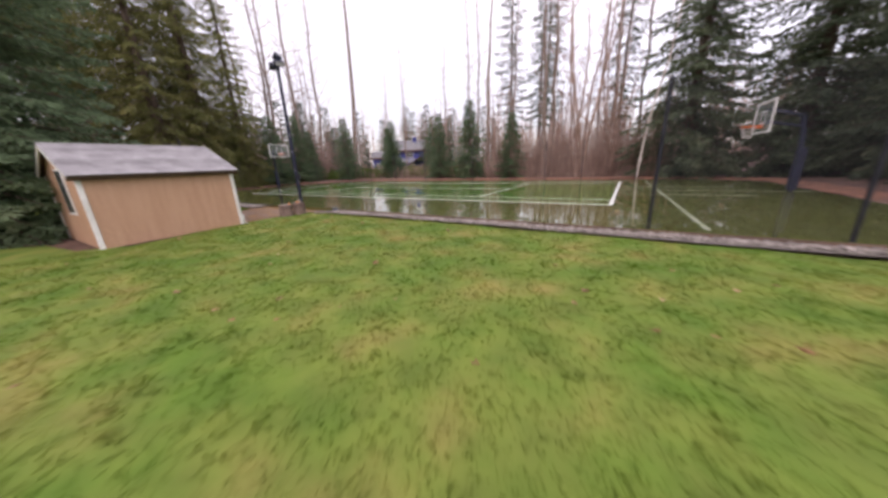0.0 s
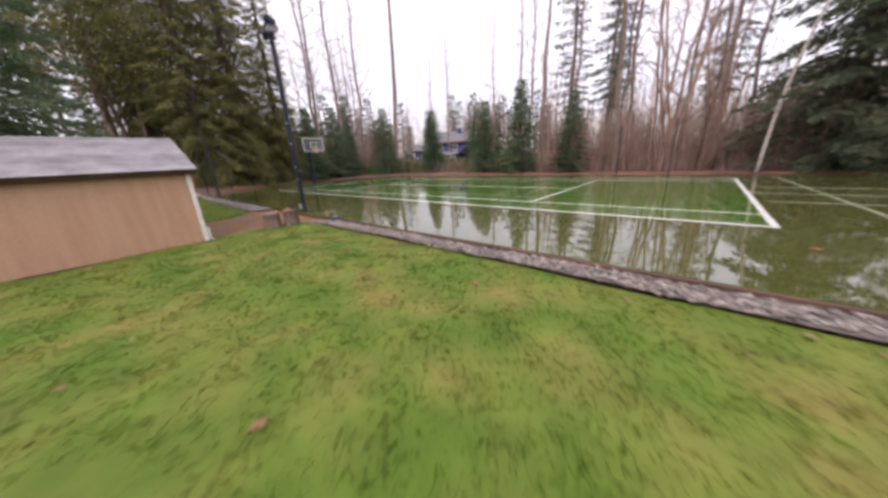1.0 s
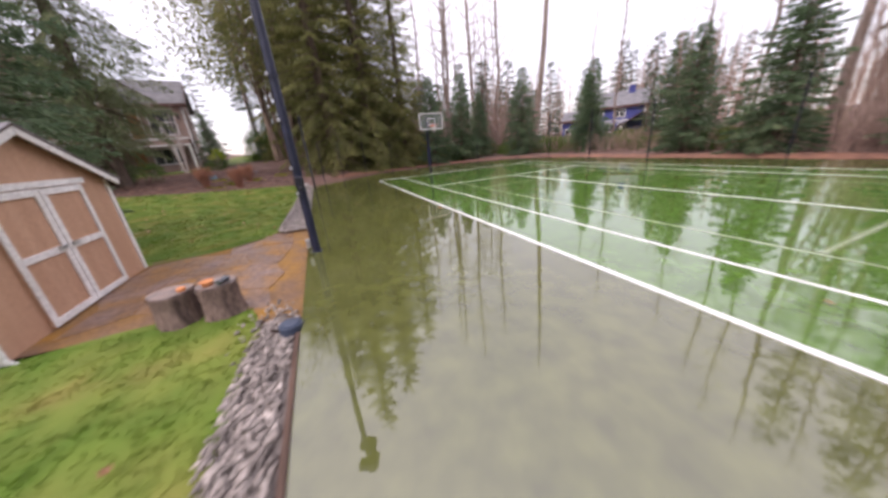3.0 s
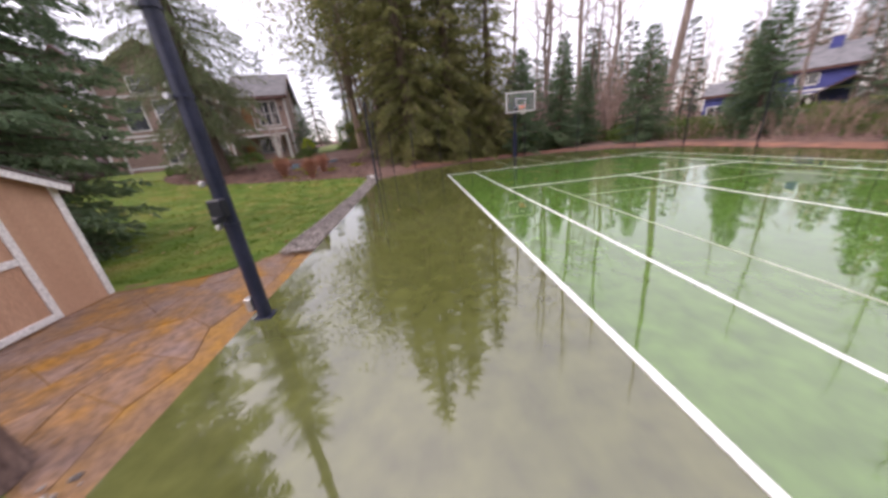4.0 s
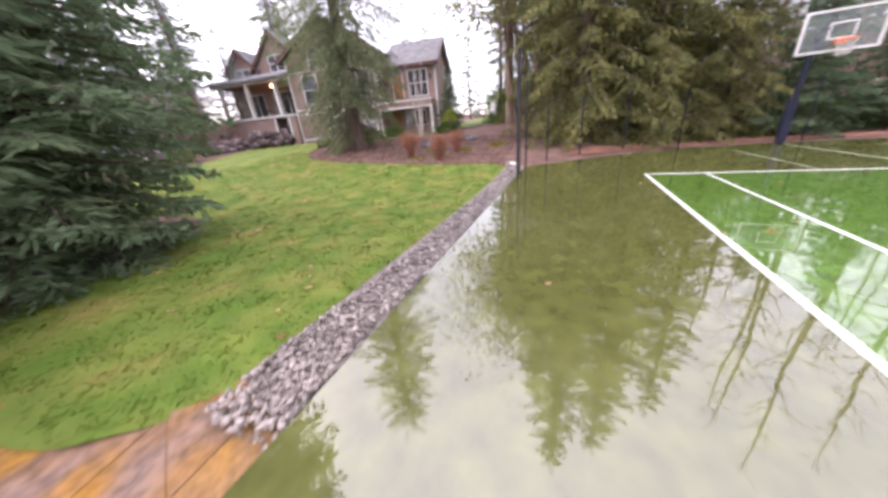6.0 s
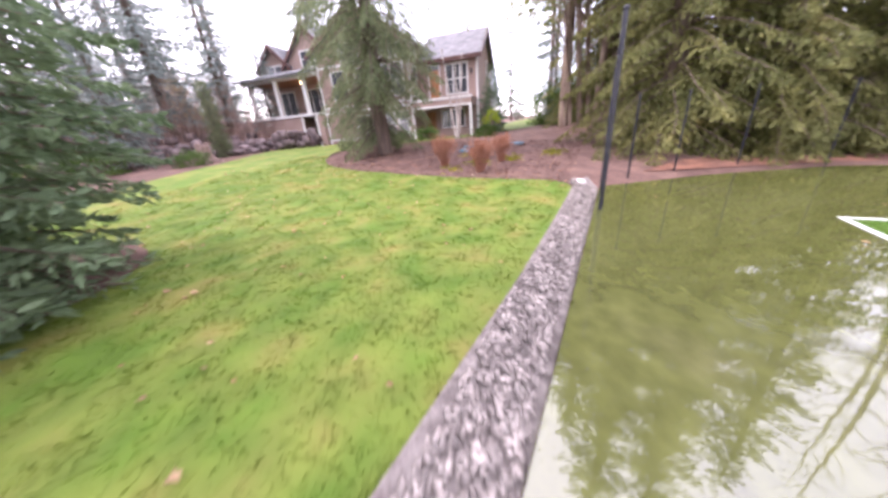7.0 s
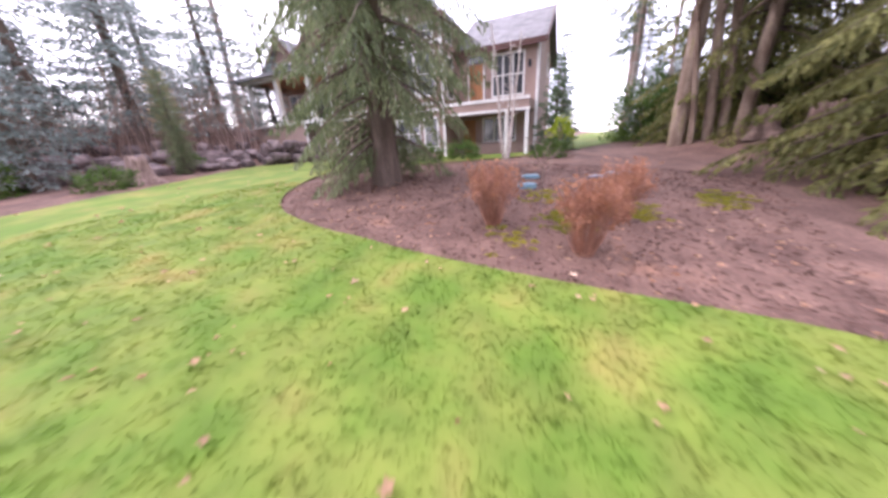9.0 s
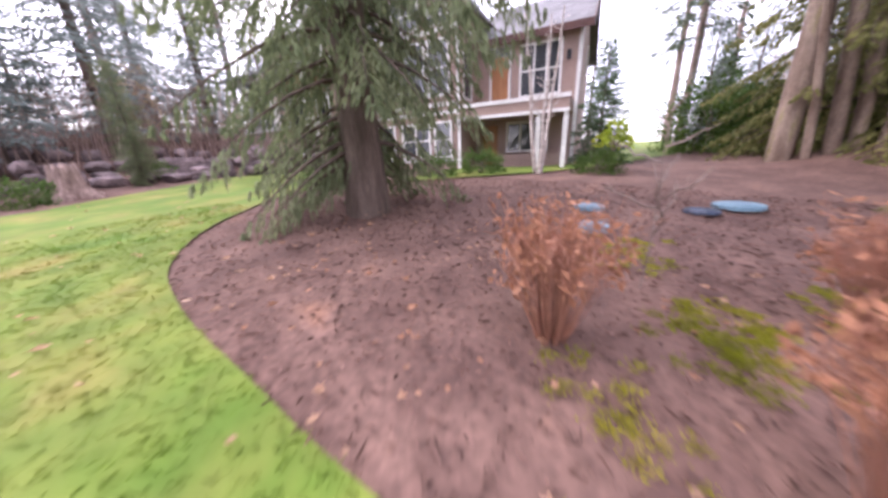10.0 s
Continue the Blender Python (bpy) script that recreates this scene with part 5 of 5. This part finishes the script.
def root_stump(name, x, y, r, h, seed, label, mat):
    """An old stump flaring into roots, with a broken top."""
    rng = np.random.default_rng(seed)
    n, rows = 30, [(-0.1, 2.0), (0.05, 1.75), (0.18, 1.35), (0.38, 1.05), (0.75, 0.9), (1.0, 0.85)]
    a = np.arange(n) * 2 * np.pi / n
    root = 0.32 * np.sin(a * 5 + seed) + 0.12 * np.sin(a * 9)
    v = []
    for z, k in rows:
        w = 1 + root * max(0, k - 0.75) + 0.06 * np.sin(a * 7)
        zz = z * h + (rng.uniform(-0.12, 0.12, n) * h if z == 1.0 else 0)
        v.append(np.column_stack([r * k * w * np.cos(a), r * k * w * np.sin(a), np.full(n, 1.0) * zz]))
    v.append(np.array([[0, 0, h * 0.8]]))
    v = np.concatenate(v)
    m = len(rows)
    f = [(i * n + j, i * n + (j + 1) % n, (i + 1) * n + (j + 1) % n, (i + 1) * n + j) for i in range(m - 1) for j in range(n)]
    f += [((m - 1) * n + j, (m - 1) * n + (j + 1) % n, m * n, m * n) for j in range(n)]
    bm = bmesh.new()
    bv = [bm.verts.new(p) for p in v]
    for q in f:
        bm.faces.new([bv[i] for i in dict.fromkeys(q)])
    ob = part(name, bm, mat, smooth=True)
    ob.location = (x, y, ground_z(x, y))
    return tagged(ob, label, "tree stump")


root_stump("old_stump", -24.7, -22.6, 0.34, 0.95, 2, "weathered old stump with splayed roots on mulch", M_STUMP)
root_stump("old_stump", -37.7, -3.95, 0.36, 0.95, 5, "mossy old-growth stump under the cedars", M_STUMP)
root_stump("old_stump", -37.6, -2.6, 0.5, 1.15, 7, "broad old-growth stump under the cedars", M_STUMP)


# ---- the house ----
HU = Vector((-0.2, 0.98, 0)).normalized()
HM = Matrix(((HU.x, -HU.y, 0, -35.5), (HU.y, HU.x, 0, -16.1), (0, 0, 1, 1.42), (0, 0, 0, 1)))


def window(parent, x0, x1, z0, z1, y, cols=1, rows=1, m=None, face=-1, name="window"):
    """A window on a wall at depth y: the glass, and its frame bars one by one; face -1 looks towards the garden."""
    mm = m or Matrix()
    a, b = sorted((y, y + face * 0.05))
    p0, p1 = sorted((y + face * 0.004, y + face * 0.014))
    w = boxed(name, (x0, x1, p0, p1, z0, z1), M_PANE, parent, "white framed window", m=mm)
    t = 0.09
    for q in ((x0 - t, x1 + t, z0 - t, z0), (x0 - t, x1 + t, z1, z1 + t), (x0 - t, x0, z0, z1), (x1, x1 + t, z0, z1)):
        boxed("frame_bar", (q[0], q[1], a, b, q[2], q[3]), M_WHITE, w, m=mm)
    for i in range(1, cols):
        c = x0 + (x1 - x0) * i / cols
        boxed("mullion", (c - 0.035, c + 0.035, a, b, z0, z1), M_WHITE, w, m=mm)
    for j in range(1, rows):
        c = z0 + (z1 - z0) * j / rows
        boxed("glazing_bar", (x0, x1, a + 0.008, b - 0.004, c - 0.03, c + 0.03), M_WHITE, w, m=mm)
    return w


def roof_gable_x(parent, x0, x1, y0, y1, z, peak, over=0.4, mat=None):
    """Ridge along x."""
    ym = (y0 + y1) / 2
    t = 0.16
    s = (peak - z) / (ym - y0)
    out = [(y0 - over, z - s * over), (ym, peak), (y1 + over, z - s * over), (y1 + over, z - s * over + t), (ym, peak + t * 1.15), (y0 - over, z - s * over + t)]
    bm = bmesh.new()
    a = [bm.verts.new((x0 - over, y, zz)) for y, zz in out]
    b = [bm.verts.new((x1 + over, y, zz)) for y, zz in out]
    bm.faces.new(a)
    bm.faces.new(b[::-1])
    for i in range(6):
        bm.faces.new((a[(i + 1) % 6], a[i], b[i], b[(i + 1) % 6]))
    bmesh.ops.recalc_face_normals(bm, faces=bm.faces)
    r = part("roof", bm, mat or M_HOUSE_ROOF, parent, "grey shingle roof")
    for xx in (x0 - over - 0.04, x1 + over):
        bm = bmesh.new()
        vs = [bm.verts.new((xx, y, zz)) for y, zz in ((y0 - over - 0.02, z - s * over - 0.12), (ym, peak - 0.16), (y1 + over + 0.02, z - s * over - 0.12), (y1 + over + 0.02, z - s * over + t), (ym, peak + t * 1.2), (y0 - over - 0.02, z - s * over + t))]
        ff = [bm.faces.new((vs[0], vs[1], vs[4], vs[5])), bm.faces.new((vs[1], vs[2], vs[3], vs[4]))]
        g = bmesh.ops.extrude_face_region(bm, geom=ff)
        bmesh.ops.translate(bm, vec=(0.04, 0, 0), verts=[q for q in g["geom"] if isinstance(q, bmesh.types.BMVert)])
        bmesh.ops.recalc_face_normals(bm, faces=bm.faces)
        part("bargeboard", bm, M_BARGE, parent, "dark brown bargeboard")
    boxed("eave_board", (x0 - over, x1 + over, y0 - over - 0.03, y0 - over, z - s * over - 0.1, z - s * over + t), M_BARGE, parent, "dark brown eave board")
    return r


def roof_gable_y(parent, x0, x1, y0, y1, z, peak, over=0.4, mat=None):
    """Ridge along y, gable towards the garden."""
    xm = (x0 + x1) / 2
    t = 0.16
    s = (peak - z) / (xm - x0)
    out = [(x0 - over, z - s * over), (xm, peak), (x1 + over, z - s * over), (x1 + over, z - s * over + t), (xm, peak + t * 1.15), (x0 - over, z - s * over + t)]
    prism("roof", out, y0 - over, y1, mat or M_HOUSE_ROOF, parent, "grey shingle roof")
    barge = [(x0 - over - 0.02, z - s * over - 0.14), (xm, peak - 0.2), (x1 + over + 0.02, z - s * over - 0.14), (x1 + over + 0.02, z - s * over + t), (xm, peak + t * 1.2), (x0 - over - 0.02, z - s * over + t)]
    prism("bargeboard", barge, y0 - over - 0.05, y0 - over - 0.002, M_BARGE, parent, "dark brown bargeboard")


def gable_fill(parent, x0, x1, y, z, peak, mat):
    prism("gable_wall", [(x0, z), (x1, z), ((x0 + x1) / 2, peak)], y, y + 0.2, mat, parent)


def big_house():
    h = empty("house", HM, "large taupe sided house with white trim and decks", "house")
    # main block
    boxed("wall", (-7.4, 0, 0, 10, -0.3, 6.3), M_HOUSE, h, "taupe horizontal siding")
    gable_fill(h, -7.4, 0, 0.001, 6.3, 8.5, M_HOUSE)
    roof_gable_y(h, -7.4, 0, 0, 10, 6.3, 8.6, 0.45)
    for z in (0.35, 2.3, 2.62, 5.3):
        boxed("trim_band", (-7.4, -0.1, -0.03, -0.002, z, z + 0.14), M_WHITE, h, "white trim band")
    # thin dark brown strips stand in for the shade under each siding lap
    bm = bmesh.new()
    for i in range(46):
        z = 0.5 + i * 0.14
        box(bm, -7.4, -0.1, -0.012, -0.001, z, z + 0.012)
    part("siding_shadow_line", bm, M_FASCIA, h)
    for x in (-7.4, -0.1):
        boxed("corner_board", (x, x + 0.13, -0.035, -0.001, 0, 6.25), M_WHITE, h, "white corner trim")
    for x0, x1 in ((-1.15, -0.45), (-2.85, -1.5), (-4.6, -3.4)):
        window(h, x0, x1, 0.62, 1.95, 0, 1 if x1 - x0 < 0.8 else 2, 2)
    for x0, x1 in ((-1.35, -0.5), (-2.7, -1.6), (-4.2, -3.0), (-6.2, -5.0)):
        window(h, x0, x1, 3.1, 5.0, 0, 1, 2)
    for x0, x1 in ((-1.3, -0.5), (-3.0, -1.8), (-5.2, -3.8)):
        window(h, x0, x1, 5.6, 6.6 if x1 < -1 else 6.1, 0, 1, 2)
    # return wall towards the deck
    side = Matrix.Rotation(radians(90), 4, "Z")
    window(h, 0.45, 1.2, 2.95, 4.75, 0, 1, 2, m=side, face=-1)
    window(h, 0.45, 1.2, 5.45, 6.15, 0, 1, 1, m=side, face=-1)
    # right wing with the covered deck
    boxed("wall", (0.02, 4.3, 1.9, 7.7, -0.3, 5.25), M_HOUSE, h, "taupe horizontal siding")
    prism("gable_wall", [(1.9, 5.25), (7.7, 5.25), (4.8, 7.1)], -4.3, -4.1, M_HOUSE, h, m=Matrix.Rotation(radians(90), 4, "Z"))
    roof_gable_x(h, 0.4, 4.3, 1.9, 7.7, 5.25, 7.2, 0.35)
    boxed("corner_board", (4.2, 4.33, 1.86, 1.898, 0, 5.2), M_WHITE, h, "white corner trim")
    boxed("corner_board", (4.302, 4.33, 1.9, 2.03, 0, 5.2), M_WHITE, h, "white corner trim")
    window(h, 2.05, 3.55, 2.95, 4.75, 1.9, 3, 2)
    window(h, 3.2, 3.75, 4.3, 5.3, 4.302, 1, 1, m=Matrix.Rotation(radians(90), 4, "Z") @ Matrix.Translation((2.5, -8.604, 0)), face=-1)
    door = boxed("door", (0.75, 1.5, 1.85, 1.898, 2.52, 4.5), M_DOOR, h, "orange brown wooden deck door")
    boxed("door_frame", (0.66, 0.75, 1.84, 1.898, 2.5, 4.95), M_WHITE, door)
    boxed("door_frame", (1.5, 1.59, 1.84, 1.898, 2.5, 4.95), M_WHITE, door)
    boxed("door_frame", (0.75, 1.5, 1.84, 1.898, 4.86, 4.95), M_WHITE, door)
    boxed("transom_pane", (0.75, 1.5, 1.87, 1.898, 4.56, 4.86), M_PANE, door)
    boxed("wall_lamp", (3.8, 3.95, 1.78, 1.898, 4.05, 4.35), M_BLACK, h, "black wall lamp")
    boxed("deck", (0.005, 4.2, -0.1, 1.898, 2.05, 2.5), M_HOUSE, h, "deck with taupe and white edge")
    boxed("deck_trim", (0.0, 4.25, -0.14, -0.102, 2.42, 2.56), M_WHITE, h, "white deck edge")
    boxed("deck_trim", (0.0, 4.25, -0.14, -0.102, 1.96, 2.08), M_WHITE, h, "white deck edge")
    for x in (3.1, 4.05):
        boxed("deck_post", (x, x + 0.16, -0.08, 0.08, -0.3, 2.05), M_WHITE, h, "white deck post")
    window(h, 1.55, 3.2, 0.75, 1.85, 1.9, 3, 1)
    boxed("door", (0.35, 1.05, 1.85, 1.898, 0.0, 1.85), M_DOOR, h, "brown basement door")
    boxed("low_wall", (1.2, 4.2, 0.9, 1.05, -0.3, 0.55), M_HOUSE, h, "low sided wall under the deck")
    # left block with the porch
    boxed("wall", (-15.2, -7.42, 2.6, 10, -0.3, 6.6), M_HOUSE, h, "taupe horizontal siding")
    boxed("base_wall", (-14.0, -9.4, -0.4, 2.59, -0.5, 2.35), M_HOUSE, h, "taupe basement wall")
    boxed("base_wall", (-7.9, -7.42, -0.4, 2.59, -0.5, 2.35), M_HOUSE, h, "taupe basement wall")
    for x in (-9.4, -8.06):
        boxed("opening_trim", (x, x + 0.16, -0.45, -0.402, -0.3, 2.3), M_WHITE, h, "white trim of the basement opening")
    window(h, -9.1, -8.2, 0.1, 2.0, 2.59, 2, 1)
    boxed("porch_floor", (-14.2, -7.42, -0.5, 2.59, 2.36, 2.52), M_WHITE, h, "white edged porch floor")
    for x in (-14.0, -11.4, -8.7):
        boxed("porch_post", (x, x + 0.26, -0.4, -0.14, 2.52, 5.0), M_WHITE, h, "white square porch post")
    boxed("porch_beam", (-14.5, -7.42, -0.6, -0.1, 5.0, 5.22), M_WHITE, h, "white porch beam")
    boxed("porch_ceiling", (-14.4, -7.42, -0.1, 2.59, 5.02, 5.1), M_CEIL, h, "warm brown boarded porch ceiling")
    prism("porch_roof", [(-0.95, 5.1), (2.6, 6.1), (2.6, 6.25), (-0.95, 5.26)], 7.42, 14.9, M_HOUSE_ROOF, h, "grey shingle porch roof", m=Matrix.Rotation(radians(90), 4, "Z"))
    window(h, -11.1, -8.9, 2.7, 4.6, 2.6, 3, 1)
    window(h, -13.6, -12.2, 2.7, 4.6, 2.6, 2, 1)
    boxed("porch_lamp", (-9.6, -9.45, 0.6, 0.75, 4.78, 4.98), M_GLOW, h, "glowing porch lamp")
    gable_fill(h, -15.2, -12.0, 2.59, 6.6, 8.1, M_HOUSE)
    roof_gable_y(h, -15.2, -12.0, 2.6, 10, 6.6, 8.2, 0.3)
    gable_fill(h, -12.3, -7.5, 2.595, 6.6, 9.0, M_HOUSE)
    roof_gable_y(h, -12.3, -7.5, 2.6, 10, 6.6, 9.1, 0.3)
    window(h, -14.3, -12.9, 5.5, 6.7, 2.59, 2, 2)
    window(h, -10.6, -9.2, 6.3, 7.4, 2.585, 2, 2)
    return h


big_house()


def blue_house():
    """A far two-storey house on the bank, seen across the court."""
    u = Vector((0.8, 0.6, 0))
    gz = ground_z(-36, 33)
    m = Matrix(((u.x, -u.y, 0, -39.8), (u.y, u.x, 0, 30.6), (0, 0, 1, gz - 0.2), (0, 0, 0, 1)))
    h = empty("blue_house", m, "slate blue two-storey house with white trim beyond the trees", "house")
    boxed("wall", (2.2, 8.6, 0, 7, -0.6, 3.6), M_BLUESIDE, h, "slate blue siding")
    boxed("wall", (-1.2, 2.19, 1.0, 7, -0.6, 2.4), M_BLUESIDE, h, "slate blue siding")
    roof_gable_x(h, 2.2, 8.6, 0, 7, 3.6, 5.4, 0.35)
    prism("gable_wall", [(0, 3.6), (7, 3.6), (3.5, 5.3)], -8.6, -8.4, M_BLUESIDE, h, m=Matrix.Rotation(radians(90), 4, "Z"))
    roof_gable_x(h, -1.2, 1.9, 1.0, 7, 2.4, 3.6, 0.3)
    boxed("trim_band", (2.2, 8.6, -0.04, -0.002, 1.75, 1.9), M_WHITE, h, "white trim band")
    for x in (2.2, 8.45):
        boxed("corner_board", (x, x + 0.15, -0.05, -0.003, -0.5, 3.5), M_WHITE, h, "white corner trim")
    for x0, x1, z0, z1 in ((3.0, 3.9, 2.3, 3.2), (5.2, 6.4, 2.3, 3.1), (3.0, 3.9, 0.5, 1.5), (4.4, 5.3, 0.5, 1.5), (5.8, 6.6, 0.5, 1.5)):
        window(h, x0, x1, z0, z1, 0, 2, 1)
    window(h, -0.8, 0.4, 0.4, 1.3, 1.0, 2, 1)
    boxed("chimney", (6.6, 7.3, 2.6, 3.3, 4.6, 6.1), M_BLUESIDE, h, "blue and white chimney")
    boxed("chimney_cap", (6.5, 7.4, 2.5, 3.4, 6.1, 6.25), M_WHITE, h)
    # lean-to porch
    prism("porch_roof", [(5.6, 0.9), (8.2, 2.4), (10.8, 0.9), (10.8, 1.05), (8.2, 2.56), (5.6, 1.05)], -3.0, -0.06, M_FASCIA, h, "dark porch roof")
    for x in (6.1, 10.1):
        boxed("porch_post", (x, x + 0.2, -2.9, -2.7, -0.8, 1.1), M_WHITE, h, "white porch post")
    return h


blue_house()
bank = draped("bank_lawn", [(-46, 27), (-38, 27.5), (-30, 29), (-26, 34), (-30, 44), (-46, 40)], 0.06, M_LAWN, "structure", "yellow green grass bank before the far house", "lawn", 1.2)

# ---- small loose things: leaves, moss and twigs ----
rng = np.random.default_rng(31)


def scatter(name, areas, mat, size, label, category, lift=0.07):
    """Curled, lobed leaves lying on the ground, one small fan of faces each."""
    vs, fs, n = [], [], 0
    k = 10
    for poly, x0, x1, y0, y1, count in areas:
        for x, y in zip(rng.uniform(x0, x1, count), rng.uniform(y0, y1, count)):
            if poly is not None and not inside(poly, x, y):
                continue
            s, a = rng.uniform(*size), rng.uniform(0, 6.28)
            t = np.arange(k) * 2 * np.pi / k
            r = s * (0.5 + 0.16 * (np.arange(k) % 2 * 2 - 1)) * rng.uniform(0.75, 1.15, k)
            r[0] *= 1.25
            z = (ground_z(x, y) + lift) if not inside(COURT, x, y) else 0.012
            fold = rng.uniform(0.1, 0.9)
            px, py = r * np.cos(t), r * np.sin(t) * rng.uniform(0.6, 1)
            pz = np.abs(py) * fold + rng.normal(0, 0.08, k) * s + 0.01
            c, d = math.cos(a), math.sin(a)
            ring = np.column_stack([x + px * c - py * d, y + px * d + py * c, z + np.maximum(pz, 0.004)])
            vs.append(np.vstack([ring, [(x, y, z + 0.006)]]))
            fs.append(np.array([(n + i, n + (i + 1) % k, n + k) for i in range(k)]))
            n += k + 1
    return tagged(arrays(name, np.concatenate(vs), np.concatenate(fs), mat), label, category, kind="stuff")


scatter("fallen_leaves", [(LAWN_A, -10, 6, -14, -4.2, 90), (LAWN_B, -27, -15, -18, -4.5, 190), (LAWN_B, -30, -18, -22, -9, 100), (None, -29, -25.2, -13, -4.5, 210), (COURT, -27, 4, -3.5, 12, 40)], M_FALLEN, (0.04, 0.105), "pale brown fallen maple leaves", "fallen leaves", lift=0.08)
spots = []
for cx, cy, n in ((-27.7, -8.0, 60), (-28.6, -7.0, 45), (-28.9, -8.9, 30), (-30.2, -5.6, 50), (-26.4, -8.6, 20)):
    spots += [(x, y, ground_z(x, y) + 0.01) for x, y in zip(rng.normal(cx, 0.3, n), rng.normal(cy, 0.22, n))]
tuft = np.repeat(np.array(spots), 60, 0) + np.column_stack([rng.normal(0, 0.045, (len(spots) * 60, 2)), np.zeros(len(spots) * 60)])
e = tuft + rng.normal(0, 0.012, tuft.shape) + np.array([0, 0, 0.03])
v, f = leaf_quads(tuft, e, rng.uniform(0.008, 0.016, len(tuft)), rng)
tagged(arrays("moss_patches", v, f, M_MOSS), "yellow green moss patches on the mulch", "moss", kind="stuff")
n = 20000
x, y = rng.uniform(-33, -24.8, n), rng.uniform(-15.5, -4.6, n)
b = np.array([(p, q, ground_z(p, q) + 0.03) for p, q in zip(x, y) if not inside(LAWN_B, p, q)])
e = b + np.column_stack([rng.normal(0, 0.045, (len(b), 2)), rng.uniform(-0.01, 0.025, len(b))])
v, f = leaf_quads(b, e, rng.uniform(0.012, 0.03, len(b)), rng)
M_CHIP = leafy("bark_chips", (0.10, 0.06, 0.05), (0.19, 0.115, 0.092), (0.32, 0.22, 0.17), 3.0, 9, 0.25, 0.4)
tagged(arrays("bark_mulch", v, f, M_CHIP), "loose brown bark chips of the bed", "bark mulch", kind="stuff")

# ---- flagstones of the paving ----
rg = random.Random(12)
cell = 0.62
gridp = {}
for i in range(-1, 12):
    for j in range(-1, 8):
        gridp[i, j] = (-15.6 + i * cell + rg.uniform(-0.16, 0.16) + (0.3 if j % 2 else 0), -7.2 + j * cell + rg.uniform(-0.14, 0.14))
for i in range(-1, 11):
    for j in range(-1, 7):
        q = [gridp[i, j], gridp[i + 1, j], gridp[i + 1, j + 1], gridp[i, j + 1]]
        cx, cy = sum(p[0] for p in q) / 4, sum(p[1] for p in q) / 4
        if not all(inside(PAVED, *p) for p in q) or edge_distance(PAVED, cx, cy) < 0.2:
            if not inside(PAVED, cx, cy) or edge_distance(PAVED, cx, cy) < 0.3:
                continue
        bm = bmesh.new()
        k = [(cx + (px - cx) * 0.985, cy + (py - cy) * 0.985) for px, py in q]
        k = [p if inside(PAVED, *p) else (cx + (p[0] - cx) * 0.6, cy + (p[1] - cy) * 0.6) for p in k]
        dz = rg.uniform(-0.004, 0.006)
        lo = [bm.verts.new((px, py, ground_z(px, py) + 0.01)) for px, py in k]
        hi = [bm.verts.new((cx + (px - cx) * 0.985, cy + (py - cy) * 0.985, ground_z(px, py) + 0.041 + dz)) for px, py in k]
        bm.faces.new(hi)
        for a in range(4):
            bm.faces.new((lo[a], lo[(a + 1) % 4], hi[(a + 1) % 4], hi[a]))
        bmesh.ops.recalc_face_normals(bm, faces=bm.faces)
        part("flagstone", bm, M_FLAG, paving)
